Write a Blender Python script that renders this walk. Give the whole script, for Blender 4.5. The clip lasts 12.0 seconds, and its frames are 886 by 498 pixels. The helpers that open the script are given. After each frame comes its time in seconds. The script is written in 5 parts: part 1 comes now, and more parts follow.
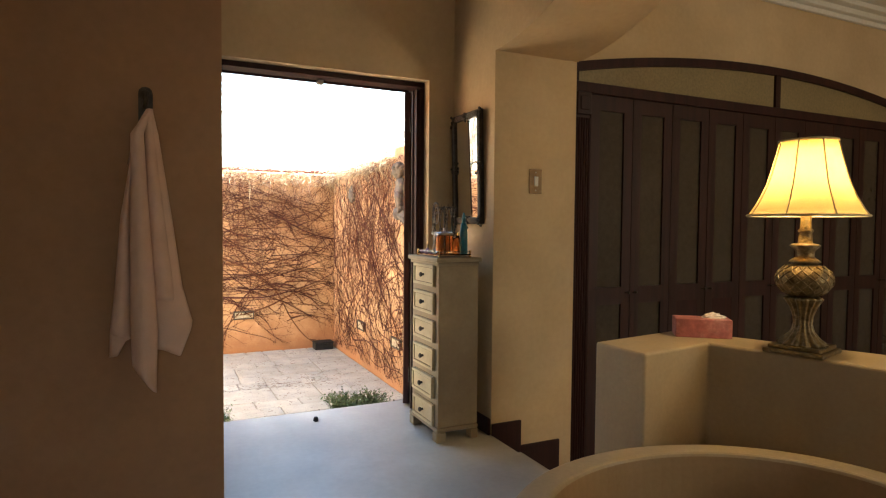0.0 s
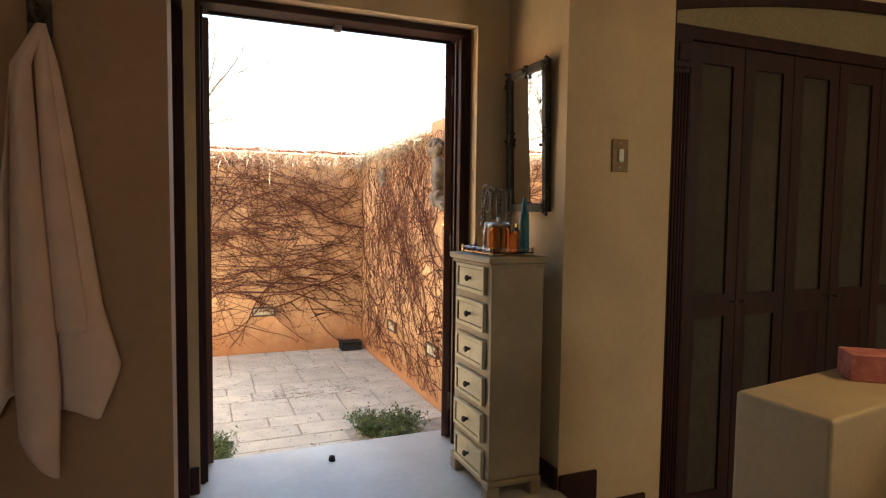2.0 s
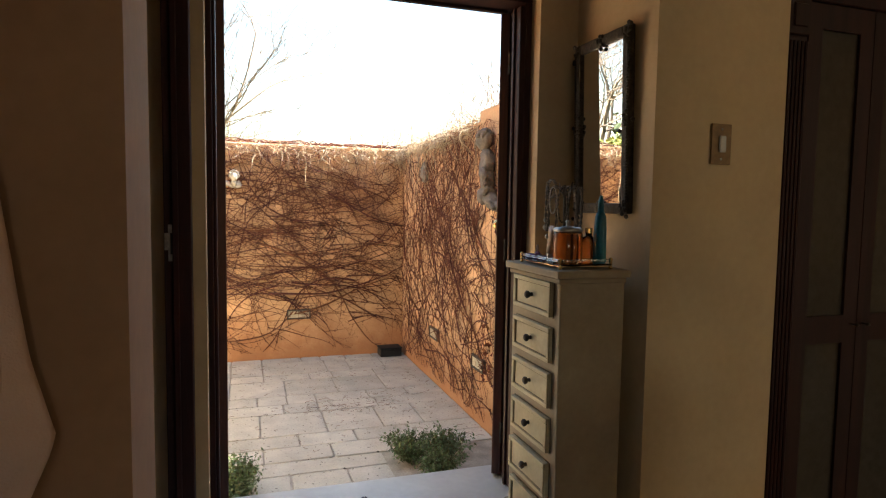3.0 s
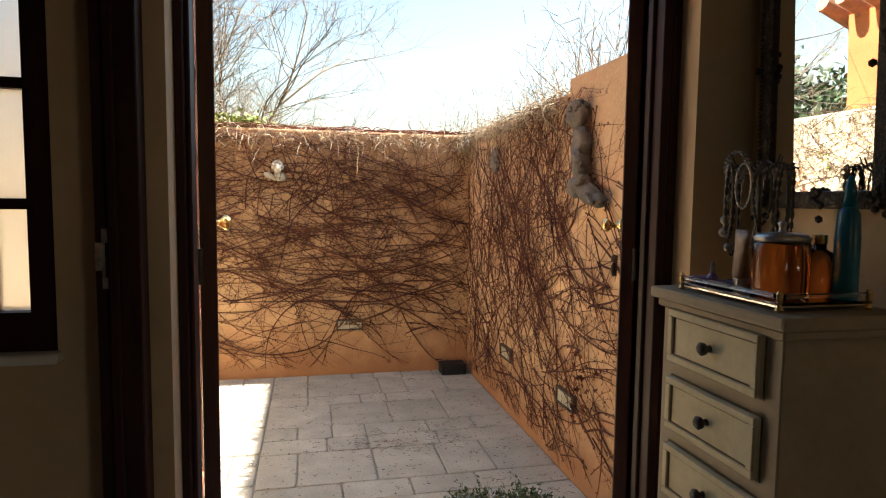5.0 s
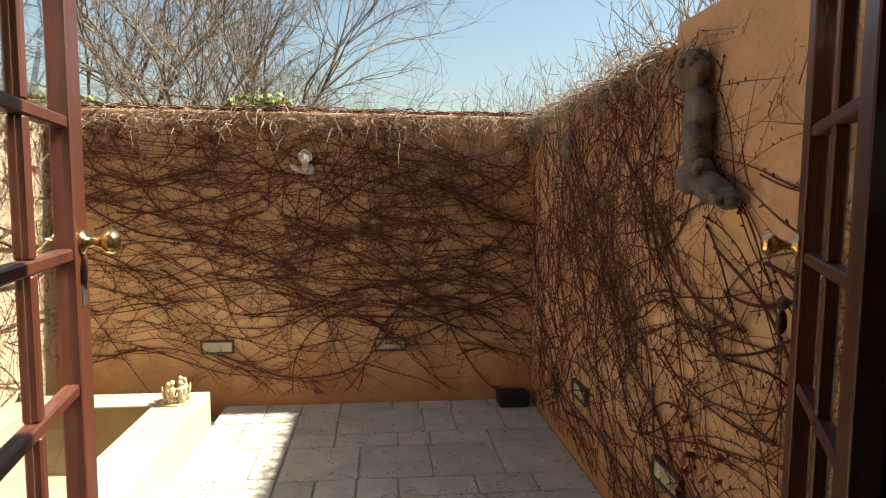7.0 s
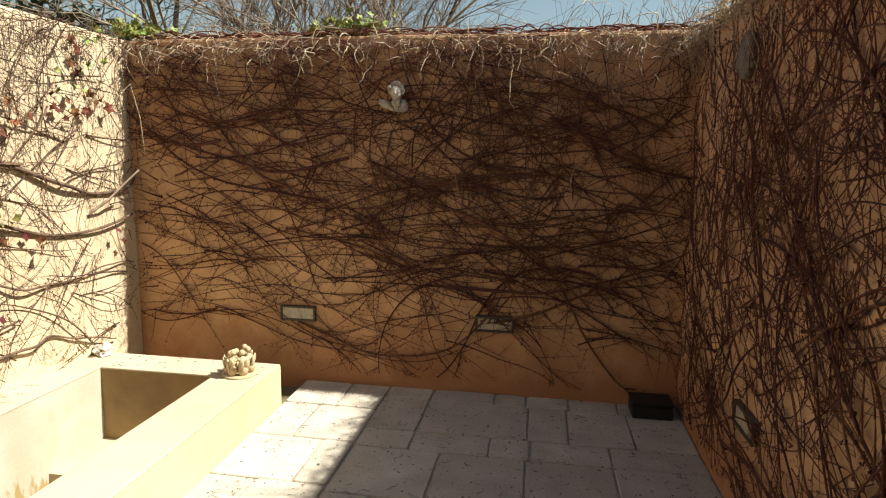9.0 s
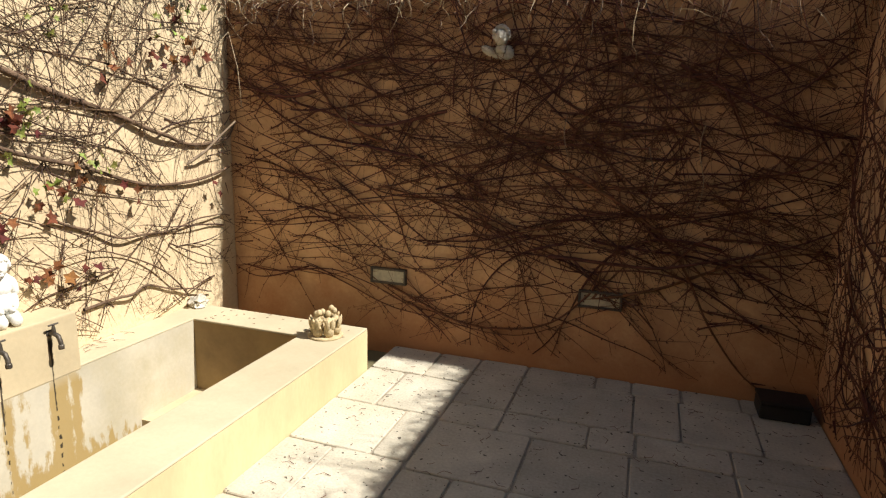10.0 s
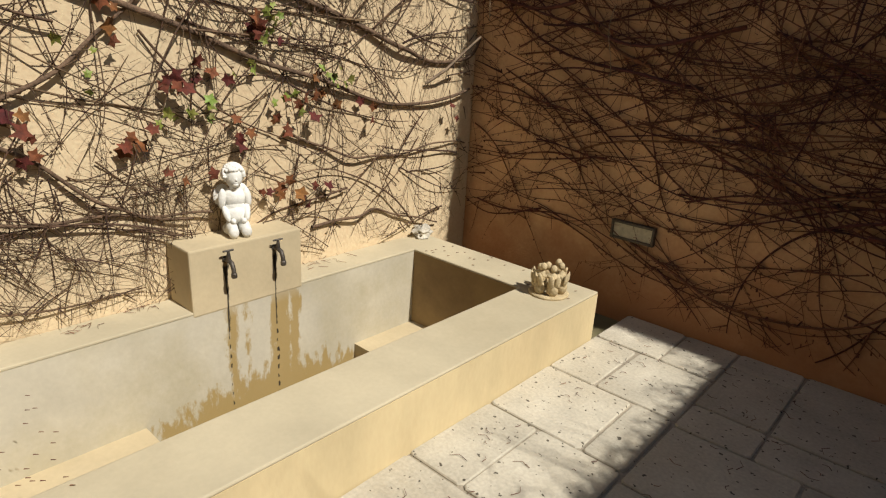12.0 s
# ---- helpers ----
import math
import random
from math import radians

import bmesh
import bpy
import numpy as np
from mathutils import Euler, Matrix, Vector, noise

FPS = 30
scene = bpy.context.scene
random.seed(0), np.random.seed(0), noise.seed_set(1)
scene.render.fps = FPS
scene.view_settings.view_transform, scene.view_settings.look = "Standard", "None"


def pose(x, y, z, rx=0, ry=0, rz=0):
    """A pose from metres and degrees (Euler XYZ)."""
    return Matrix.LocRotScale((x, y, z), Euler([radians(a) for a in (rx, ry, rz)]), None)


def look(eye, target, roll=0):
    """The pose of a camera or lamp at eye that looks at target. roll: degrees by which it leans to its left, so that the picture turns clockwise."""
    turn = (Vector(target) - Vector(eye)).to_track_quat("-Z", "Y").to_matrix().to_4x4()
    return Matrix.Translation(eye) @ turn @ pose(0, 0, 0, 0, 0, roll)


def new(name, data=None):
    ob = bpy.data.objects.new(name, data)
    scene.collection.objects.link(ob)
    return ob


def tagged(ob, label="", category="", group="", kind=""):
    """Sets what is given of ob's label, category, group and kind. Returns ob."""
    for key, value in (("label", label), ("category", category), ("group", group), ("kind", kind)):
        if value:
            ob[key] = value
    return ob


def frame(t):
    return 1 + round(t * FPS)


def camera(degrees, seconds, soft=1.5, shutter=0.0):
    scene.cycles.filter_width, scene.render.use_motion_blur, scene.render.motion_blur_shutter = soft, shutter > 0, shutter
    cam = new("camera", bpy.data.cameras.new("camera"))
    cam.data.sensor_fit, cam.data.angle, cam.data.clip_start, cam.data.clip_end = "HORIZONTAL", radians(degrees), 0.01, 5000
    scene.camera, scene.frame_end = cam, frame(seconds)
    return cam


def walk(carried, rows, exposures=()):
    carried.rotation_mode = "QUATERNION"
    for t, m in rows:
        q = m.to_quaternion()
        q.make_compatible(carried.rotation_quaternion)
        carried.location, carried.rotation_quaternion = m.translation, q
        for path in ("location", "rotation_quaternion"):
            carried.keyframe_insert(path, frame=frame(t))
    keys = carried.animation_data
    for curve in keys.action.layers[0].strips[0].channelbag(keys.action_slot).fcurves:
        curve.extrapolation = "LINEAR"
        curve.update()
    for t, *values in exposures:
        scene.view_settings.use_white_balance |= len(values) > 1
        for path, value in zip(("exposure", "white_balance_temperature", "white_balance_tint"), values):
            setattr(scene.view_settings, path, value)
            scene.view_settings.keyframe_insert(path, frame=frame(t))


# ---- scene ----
cam = camera(72.6, 12.0, 1.2)
PATH = [
    (0, (-0.081, -0.068, 1.273), (0.773, 1.739, 1.193), 0.5),
    (0.5, (-0.014, 0.105, 1.275), (0.828, 1.917, 1.183), 0.5),
    (1, (0.039, 0.314, 1.277), (0.855, 2.137, 1.174), 0.6),
    (1.5, (0.119, 0.518, 1.28), (0.905, 2.353, 1.167), 0.7),
    (2, (0.212, 0.762, 1.277), (0.963, 2.612, 1.153), 0.7),
    (2.5, (0.281, 0.963, 1.281), (0.976, 2.834, 1.155), 0.9),
    (3, (0.344, 1.235, 1.299), (0.967, 3.13, 1.158), 0.9),
    (3.2, (0.361, 1.304, 1.291), (0.951, 3.21, 1.15), 1.2),
    (4.8, (0.484, 2.032, 1.29), (0.932, 3.975, 1.133), 0.8),
    (5, (0.52, 2.14, 1.286), (0.952, 4.086, 1.13), 0.7),
    (5.5, (0.586, 2.363, 1.29), (0.988, 4.315, 1.13), 0.5),
    (6, (0.658, 2.611, 1.296), (1.001, 4.575, 1.134), 0.8),
    (6.5, (0.716, 2.834, 1.307), (1.0, 4.806, 1.133), 0.6),
    (6.7, (0.745, 2.935, 1.32), (1.003, 4.91, 1.143), 0.5),
    (8.3, (1.11, 3.733, 1.174), (1.003, 5.72, 0.975), 0.7),
    (8.5, (1.13, 3.825, 1.173), (0.968, 5.806, 0.954), 0.7),
    (9, (1.155, 4.051, 1.174), (0.842, 6.003, 0.875), 0.8),
    (9.5, (1.149, 4.257, 1.168), (0.676, 6.168, 0.814), 1.1),
    (10, (1.1, 4.359, 1.089), (0.473, 6.214, 0.683), 1.6),
    (10.5, (1.032, 4.48, 1.025), (0.28, 6.275, 0.562), 1.8),
    (11, (0.926, 4.614, 1.009), (0.019, 6.317, 0.485), 2.3),
    (11.5, (0.878, 4.727, 1.029), (-0.172, 6.32, 0.428), 2.5),
    (12, (0.851, 4.822, 1.027), (-0.397, 6.245, 0.38), 3.3),
]
EXPOSURES = [(0, 4.15), (1.5, 4.0), (3, 3.2), (5, 2.5), (6.5, 1.7), (8.5, 1.2), (9.5, 0.9), (10.5, 0.5), (12, 0.05)]
walk(cam, [(t, look(eye, target, roll)) for t, eye, target, roll in PATH], EXPOSURES)

# ---- world, sun and daylight ----
SUN = Vector((1.93, 0.13, 2.37)).normalized()
world = bpy.data.worlds.new("sky")
scene.world = world
world.use_nodes = True
wn = world.node_tree.nodes
sky = wn.new("ShaderNodeTexSky")
sky.sky_type, sky.sun_disc = "NISHITA", False
sky.sun_elevation, sky.sun_rotation = math.asin(SUN.z), math.atan2(SUN.x, SUN.y)
sky.air_density, sky.dust_density, sky.ozone_density = 1.8, 0.7, 3.0
world.node_tree.links.new(sky.outputs[0], wn["Background"].inputs[0])
wn["Background"].inputs[1].default_value = 0.052
sun = new("sun", bpy.data.lights.new("sun", "SUN"))
sun.data.energy, sun.data.angle, sun.data.color = 5.0, radians(0.6), (1.0, 0.95, 0.86)
sun.matrix_world = look((0, 0, 0), -SUN)


def area(name, eye, target, sx, sy, watts, color):
    ob = new(name, bpy.data.lights.new(name, "AREA"))
    ob.data.shape, ob.data.size, ob.data.size_y, ob.data.energy, ob.data.color = "RECTANGLE", sx, sy, watts, color
    ob.matrix_world = look(eye, target)
    return ob


# fill lamps added behind the walker, set in two assumed windows
area("bathroom_fill_light", (-0.6, -2.42, 1.7), (-0.6, 2, 1.2), 1.1, 1.1, 0.32, (1.0, 0.74, 0.50))
area("dressing_fill_light", (4.6, -2.42, 1.7), (4.6, 2, 1.4), 1.3, 1.3, 2.7, (1.0, 0.84, 0.62))


# ---- materials ----
def material(name, base, rough=0.7, metal=0.0, scale=6.0, vary=0.25, fine=60.0, bump=0.15, tint=None, stretch=(1, 1, 1), coat=0.0, rnd=0.0, grainy=0.35, specks=None):
    """A surface with variation at two scales, fine relief, and, where tint is given, blotches of that colour."""
    m = bpy.data.materials.new(name)
    m.use_nodes = True
    nt = m.node_tree
    n, l = nt.nodes, nt.links
    b = n["Principled BSDF"]
    co = n.new("ShaderNodeTexCoord")
    mp = n.new("ShaderNodeMapping")
    mp.inputs["Scale"].default_value = stretch
    geo = n.new("ShaderNodeNewGeometry")
    l.new(geo.outputs["Position"], mp.inputs[0])
    big, small = n.new("ShaderNodeTexNoise"), n.new("ShaderNodeTexNoise")
    for t, s, d in ((big, scale, 5), (small, fine, 3)):
        t.inputs["Scale"].default_value, t.inputs["Detail"].default_value = s, d
        l.new(mp.outputs[0], t.inputs["Vector"])
    c = Vector(base)
    ramp = n.new("ShaderNodeValToRGB")
    ramp.color_ramp.elements[0].position, ramp.color_ramp.elements[1].position = 0.3, 0.72
    ramp.color_ramp.elements[0].color = (*(c * (1 - vary)), 1)
    ramp.color_ramp.elements[1].color = (*(Vector([min(1, v * (1 + vary * 0.6)) for v in c])), 1)
    l.new(big.outputs["Fac"], ramp.inputs[0])
    out = ramp.outputs[0]
    if tint:
        third = n.new("ShaderNodeTexNoise")
        third.inputs["Scale"].default_value, third.inputs["Detail"].default_value = scale * 0.45, 7
        third.inputs["Roughness"].default_value = 0.65
        l.new(mp.outputs[0], third.inputs["Vector"])
        tr = n.new("ShaderNodeValToRGB")
        tr.color_ramp.elements[0].position, tr.color_ramp.elements[1].position = 0.48, 0.68
        l.new(third.outputs["Fac"], tr.inputs[0])
        mx = n.new("ShaderNodeMix")
        mx.data_type = "RGBA"
        mx.inputs["B"].default_value = (*tint, 1)
        l.new(tr.outputs[0], mx.inputs["Factor"])
        l.new(out, mx.inputs["A"])
        out = mx.outputs["Result"]
    grain = n.new("ShaderNodeMix")
    grain.data_type, grain.blend_type = "RGBA", "OVERLAY"
    grain.inputs["Factor"].default_value = grainy
    l.new(out, grain.inputs["A"])
    l.new(small.outputs["Fac"], grain.inputs["B"])
    out = grain.outputs["Result"]
    if specks:
        sp, sr, sm = n.new("ShaderNodeTexNoise"), n.new("ShaderNodeValToRGB"), n.new("ShaderNodeMix")
        sp.inputs["Scale"].default_value, sp.inputs["Detail"].default_value = 38, 2
        l.new(mp.outputs[0], sp.inputs["Vector"])
        sr.color_ramp.elements[0].position, sr.color_ramp.elements[1].position = 0.67, 0.70
        l.new(sp.outputs["Fac"], sr.inputs[0])
        sm.data_type = "RGBA"
        sm.inputs["B"].default_value = (*specks, 1)
        l.new(sr.outputs[0], sm.inputs["Factor"])
        l.new(out, sm.inputs["A"])
        out = sm.outputs["Result"]
    if rnd:
        info = n.new("ShaderNodeObjectInfo")
        hsv = n.new("ShaderNodeHueSaturation")
        mr = n.new("ShaderNodeMapRange")
        mr.inputs["To Min"].default_value, mr.inputs["To Max"].default_value = 1 - rnd, 1 + rnd
        l.new(info.outputs["Random"], mr.inputs["Value"])
        l.new(mr.outputs[0], hsv.inputs["Value"])
        l.new(out, hsv.inputs["Color"])
        out = hsv.outputs[0]
    l.new(out, b.inputs["Base Color"])
    b.inputs["Roughness"].default_value, b.inputs["Metallic"].default_value = rough, metal
    b.inputs["Coat Weight"].default_value = coat
    if bump:
        bp = n.new("ShaderNodeBump")
        bp.inputs["Strength"].default_value, bp.inputs["Distance"].default_value = bump, 0.01
        add = n.new("ShaderNodeMath")
        add.operation = "ADD"
        l.new(big.outputs["Fac"], add.inputs[0])
        l.new(small.outputs["Fac"], add.inputs[1])
        l.new(add.outputs[0], bp.inputs["Height"])
        l.new(bp.outputs[0], b.inputs["Normal"])
    return m


def earth_splash(m, colour, top, reach):
    """Red soil splashed up a wall by rain, with a ragged upper edge."""
    nt = m.node_tree
    n, l = nt.nodes, nt.links
    b = n["Principled BSDF"]
    src = b.inputs["Base Color"].links[0].from_socket
    geo, sep, ns, add, mr, mx = [n.new(k) for k in ("ShaderNodeNewGeometry", "ShaderNodeSeparateXYZ", "ShaderNodeTexNoise", "ShaderNodeMath", "ShaderNodeMapRange", "ShaderNodeMix")]
    ns.inputs["Scale"].default_value, ns.inputs["Detail"].default_value, ns.inputs["Roughness"].default_value = 3.5, 7, 0.7
    l.new(geo.outputs["Position"], sep.inputs[0])
    l.new(geo.outputs["Position"], ns.inputs["Vector"])
    add.operation = "MULTIPLY_ADD"
    add.inputs[1].default_value = -0.9
    l.new(ns.outputs["Fac"], add.inputs[0])
    l.new(sep.outputs["Z"], add.inputs[2])
    mr.inputs["From Min"].default_value, mr.inputs["From Max"].default_value = top - reach - 0.45, top - 0.45
    mr.inputs["To Min"].default_value, mr.inputs["To Max"].default_value = 0.72, 0.0
    l.new(add.outputs[0], mr.inputs["Value"])
    mx.data_type = "RGBA"
    mx.inputs["B"].default_value = (*colour, 1)
    l.new(mr.outputs[0], mx.inputs["Factor"])
    l.new(src, mx.inputs["A"])
    l.new(mx.outputs["Result"], b.inputs["Base Color"])


def island_tint(m, amount=0.35, hue=0.02):
    """Lets every loose piece of a joined mesh differ a little in shade."""
    nt = m.node_tree
    n, l = nt.nodes, nt.links
    b = n["Principled BSDF"]
    src = b.inputs["Base Color"].links[0].from_socket
    g, hsv = n.new("ShaderNodeNewGeometry"), n.new("ShaderNodeHueSaturation")
    for target, lo, hi in (("Value", 1 - amount, 1 + amount), ("Hue", 0.5 - hue, 0.5 + hue)):
        mr = n.new("ShaderNodeMapRange")
        mr.inputs["To Min"].default_value, mr.inputs["To Max"].default_value = lo, hi
        l.new(g.outputs["Random Per Island"], mr.inputs["Value"])
        l.new(mr.outputs[0], hsv.inputs[target])
    l.new(src, hsv.inputs["Color"])
    l.new(hsv.outputs[0], b.inputs["Base Color"])
    return m


def glass(name, rough=0.0, color=(1, 1, 1)):
    m = bpy.data.materials.new(name)
    m.use_nodes = True
    b = m.node_tree.nodes["Principled BSDF"]
    b.inputs["Base Color"].default_value = (*color, 1)
    b.inputs["Roughness"].default_value, b.inputs["Transmission Weight"].default_value, b.inputs["IOR"].default_value = rough, 1.0, 1.45
    return m


PLASTER_IN = material("ochre_limewash_plaster", (0.62, 0.465, 0.28), 0.85, scale=1.6, vary=0.18, fine=30, bump=0.06, tint=(0.54, 0.39, 0.225), grainy=0.1)
# redder and darker than the plaster of the other inner walls
PLASTER_WARM = material("redder_dark_plaster", (0.47, 0.275, 0.155), 0.85, scale=1.6, vary=0.14, fine=30, bump=0.06, tint=(0.40, 0.225, 0.12), grainy=0.1)
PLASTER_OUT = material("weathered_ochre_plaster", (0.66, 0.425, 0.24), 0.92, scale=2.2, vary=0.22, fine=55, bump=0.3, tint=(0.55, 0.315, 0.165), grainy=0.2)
# paler copy of the garden plaster; the left wall's sunlight is in its colour
PLASTER_SUNNY = material("sunlit_ochre_plaster", (0.66, 0.52, 0.33), 0.92, scale=2.0, vary=0.16, fine=55, bump=0.3, tint=(0.58, 0.44, 0.27), grainy=0.2)
earth_splash(PLASTER_OUT, (0.34, 0.135, 0.055), 0.2, 0.5)
CEILING = material("white_ceiling_paint", (0.78, 0.75, 0.68), 0.8, scale=2, vary=0.05, fine=40, bump=0.05)
FLOOR = material("polished_screed", (0.56, 0.55, 0.50), 0.36, scale=2.2, vary=0.2, fine=30, bump=0.04, tint=(0.48, 0.47, 0.42), grainy=0.12)
MAHOGANY = material("varnished_mahogany", (0.034, 0.0085, 0.007), 0.55, scale=5, vary=0.45, fine=40, bump=0.05, stretch=(4, 4, 0.35))
MAHOGANY.node_tree.nodes["Principled BSDF"].inputs["Specular IOR Level"].default_value = 0.3
# lighter copy of the mahogany; sunlight on the door leaves is in its colour
SUNWOOD = material("sunlit_mahogany", (0.09, 0.023, 0.009), 0.5, scale=5, vary=0.4, fine=40, bump=0.06, stretch=(4, 4, 0.35), coat=0.1)
WARDROBE = material("dark_wardrobe_wood", (0.034, 0.010, 0.008), 0.5, scale=5, vary=0.45, fine=50, bump=0.04, stretch=(5, 5, 0.3))
WARDROBE.node_tree.nodes["Principled BSDF"].inputs["Specular IOR Level"].default_value = 0.35
PANEL = material("smoky_wardrobe_panel", (0.055, 0.044, 0.033), 0.22, scale=1.5, vary=0.2, fine=30, bump=0.02)
PAVER = material("pitted_limestone_paver", (0.53, 0.485, 0.39), 0.85, scale=5, vary=0.2, fine=70, bump=0.35, tint=(0.47, 0.42, 0.325), rnd=0.1, grainy=0.25, specks=(0.09, 0.075, 0.055))
JOINT = material("sandy_joint", (0.37, 0.32, 0.245), 0.95, scale=9, vary=0.3, fine=90, bump=0.5)
SOIL = material("dark_garden_soil", (0.06, 0.042, 0.028), 0.95, scale=12, vary=0.5, fine=90, bump=0.8)
EARTH = material("dry_grass_ground", (0.16, 0.14, 0.07), 0.95, scale=0.5, vary=0.4, fine=8, bump=0.4)
BRASS = material("polished_brass", (0.80, 0.55, 0.22), 0.22, metal=1, scale=20, vary=0.15, bump=0.02)
STEEL = material("worn_steel", (0.45, 0.43, 0.40), 0.4, metal=1, scale=30, vary=0.3, bump=0.05)
IRON = material("weathered_bronze", (0.10, 0.085, 0.07), 0.55, metal=0.6, scale=40, vary=0.4, bump=0.3)


# ---- building helpers ----
def mesh_of(name, bm, mat, smooth=False):
    me = bpy.data.meshes.new(name)
    if smooth:
        for f in bm.faces:
            f.smooth = True
    bm.to_mesh(me)
    bm.free()
    me.materials.append(mat)
    return me


def part(name, bm, mat, parent=None, label="", smooth=False):
    """Links a bmesh as one mesh object, under a thing or a part."""
    ob = new(name, mesh_of(name, bm, mat, smooth))
    ob.parent = parent
    if label:
        ob["label"] = label
    return ob


def box(*spans, bevel=0.0, segs=1):
    """A bmesh of butted boxes, each (x0, x1, y0, y1, z0, z1)."""
    bm = bmesh.new()
    for x0, x1, y0, y1, z0, z1 in spans:
        m = Matrix.Translation(((x0 + x1) / 2, (y0 + y1) / 2, (z0 + z1) / 2)) @ Matrix.Diagonal((x1 - x0, y1 - y0, z1 - z0, 1))
        bmesh.ops.create_cube(bm, size=1, matrix=m)
    if bevel:
        bmesh.ops.bevel(bm, geom=bm.edges[:], offset=bevel, segments=segs, affect="EDGES", profile=0.6)
    return bm


def lathe(profile, n=24, bm=None, m=Matrix()):
    """A turned body: profile of (radius, z)."""
    bm = bm or bmesh.new()
    rings = []
    for r, z in profile:
        rings.append([bm.verts.new(m @ Vector((max(r, 1e-4) * math.cos(2 * math.pi * k / n), max(r, 1e-4) * math.sin(2 * math.pi * k / n), z))) for k in range(n)])
    for a, b in zip(rings, rings[1:]):
        for k in range(n):
            bm.faces.new((a[k], a[(k + 1) % n], b[(k + 1) % n], b[k]))
    bm.faces.new(rings[0][::-1])
    bm.faces.new(rings[-1])
    return bm


def prism(points, z0, z1, bm=None):
    """An upright body over a plan outline."""
    bm = bm or bmesh.new()
    lo = [bm.verts.new((x, y, z0)) for x, y in points]
    hi = [bm.verts.new((x, y, z1)) for x, y in points]
    bm.faces.new(lo[::-1])
    bm.faces.new(hi)
    for k in range(len(points)):
        j = (k + 1) % len(points)
        bm.faces.new((lo[k], lo[j], hi[j], hi[k]))
    bmesh.ops.recalc_face_normals(bm, faces=bm.faces[:])
    return bm


def blob(bm, centre, size, rot=(0, 0, 0), sub=2, rough=0.0, seed=0):
    """A rounded lump, its surface uneven by rough."""
    m = pose(*centre, *rot)
    made = bmesh.ops.create_icosphere(bm, subdivisions=sub, radius=1)["verts"]
    for v in made:
        d = v.co.normalized()
        k = 1 + rough * noise.noise(d * 2.3 + Vector((seed * 3.1, seed, 0)))
        v.co = m @ Vector((d.x * size[0] * k, d.y * size[1] * k, d.z * size[2] * k))
    return bm


class Tubes:
    """Gathers many tapered stems into one mesh."""

    def __init__(self, sides=4):
        self.v, self.f, self.n, self.sides = [], [], 0, sides

    def add(self, pts, r0, r1, radii=None):
        p = np.asarray(pts, float)
        if len(p) < 2:
            return
        d = np.gradient(p, axis=0)
        d /= np.linalg.norm(d, axis=1)[:, None] + 1e-9
        ref = np.where(np.abs(d[:, 2:3]) < 0.9, np.array([[0, 0, 1.0]]), np.array([[1.0, 0, 0]]))
        a = np.cross(d, ref)
        a /= np.linalg.norm(a, axis=1)[:, None] + 1e-9
        b = np.cross(d, a)
        r = (np.linspace(r0, r1, len(p)) if radii is None else np.asarray(radii))[:, None, None]
        ang = np.arange(self.sides) * 2 * np.pi / self.sides
        ring = p[:, None] + r * (a[:, None] * np.cos(ang)[None, :, None] + b[:, None] * np.sin(ang)[None, :, None])
        self.v.append(ring.reshape(-1, 3))
        k = np.arange(self.sides)
        j = (k + 1) % self.sides
        base = self.n + np.arange(len(p) - 1)[:, None] * self.sides
        quad = np.stack([base + k, base + j, base + j + self.sides, base + k + self.sides], -1).reshape(-1, 4)
        self.f.append(quad)
        self.n += len(p) * self.sides

    def mesh(self, name, mat):
        me = bpy.data.meshes.new(name)
        v, f = np.concatenate(self.v), np.concatenate(self.f)
        me.vertices.add(len(v))
        me.vertices.foreach_set("co", v.ravel())
        me.loops.add(f.size)
        me.loops.foreach_set("vertex_index", f.ravel().astype(np.int32))
        me.polygons.add(len(f))
        me.polygons.foreach_set("loop_start", np.arange(0, f.size, 4, dtype=np.int32))
        me.update(calc_edges=True)
        me.validate()
        me.shade_smooth()
        me.materials.append(mat)
        return me


def thing(name, label, category, place=None, group="", kind=""):
    ob = new(name)
    ob.empty_display_size = 0.1
    if place:
        ob.matrix_world = place
    return tagged(ob, label, category, group, kind)


def structure(name, bm, mat, label, category, smooth=False):
    return tagged(part(name, bm, mat, smooth=smooth), label, category, kind="structure")


# ---- the house ----
G, CEIL = -0.37, 3.05
WY0, WY1 = 3.62, 3.92          # the outer wall's faces
DX0, DX1, DTOP = 0.207, 1.552, 2.228  # the garden door's opening

structure("wall_north", box(
    (-3.0, -0.40, WY0, WY1, -0.6, 3.4), (-0.40, -0.03, WY0, WY1, -0.6, 0.94), (-0.40, -0.03, WY0, WY1, 2.05, 3.4),
    (-0.03, DX0, WY0, 3.855, -0.6, 3.4), (-0.03, 0.184, 3.855, 3.985, -0.6, 3.4), (0.184, DX0, 3.855, WY1, DTOP, 3.4), (0.184, DX0, 3.855, WY1, -0.6, -0.004),
    (DX0, DX1, WY0, WY1, DTOP, 3.4), (DX0, DX1, WY0, WY1, -0.6, -0.004),
    (DX1, 7.2, WY0, WY1, -0.6, 3.4)), PLASTER_IN, "ochre plastered house wall with a garden door opening", "wall")
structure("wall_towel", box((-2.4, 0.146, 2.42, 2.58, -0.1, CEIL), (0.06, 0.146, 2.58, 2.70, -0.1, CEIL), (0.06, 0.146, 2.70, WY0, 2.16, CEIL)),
          PLASTER_WARM, "reddish-brown plastered wall beside the garden door", "wall")
structure("wall_pier", box((1.735, 2.33, 3.07, WY0, -0.6, CEIL)), PLASTER_IN, "ochre plastered pier between passage and dressing room", "wall")
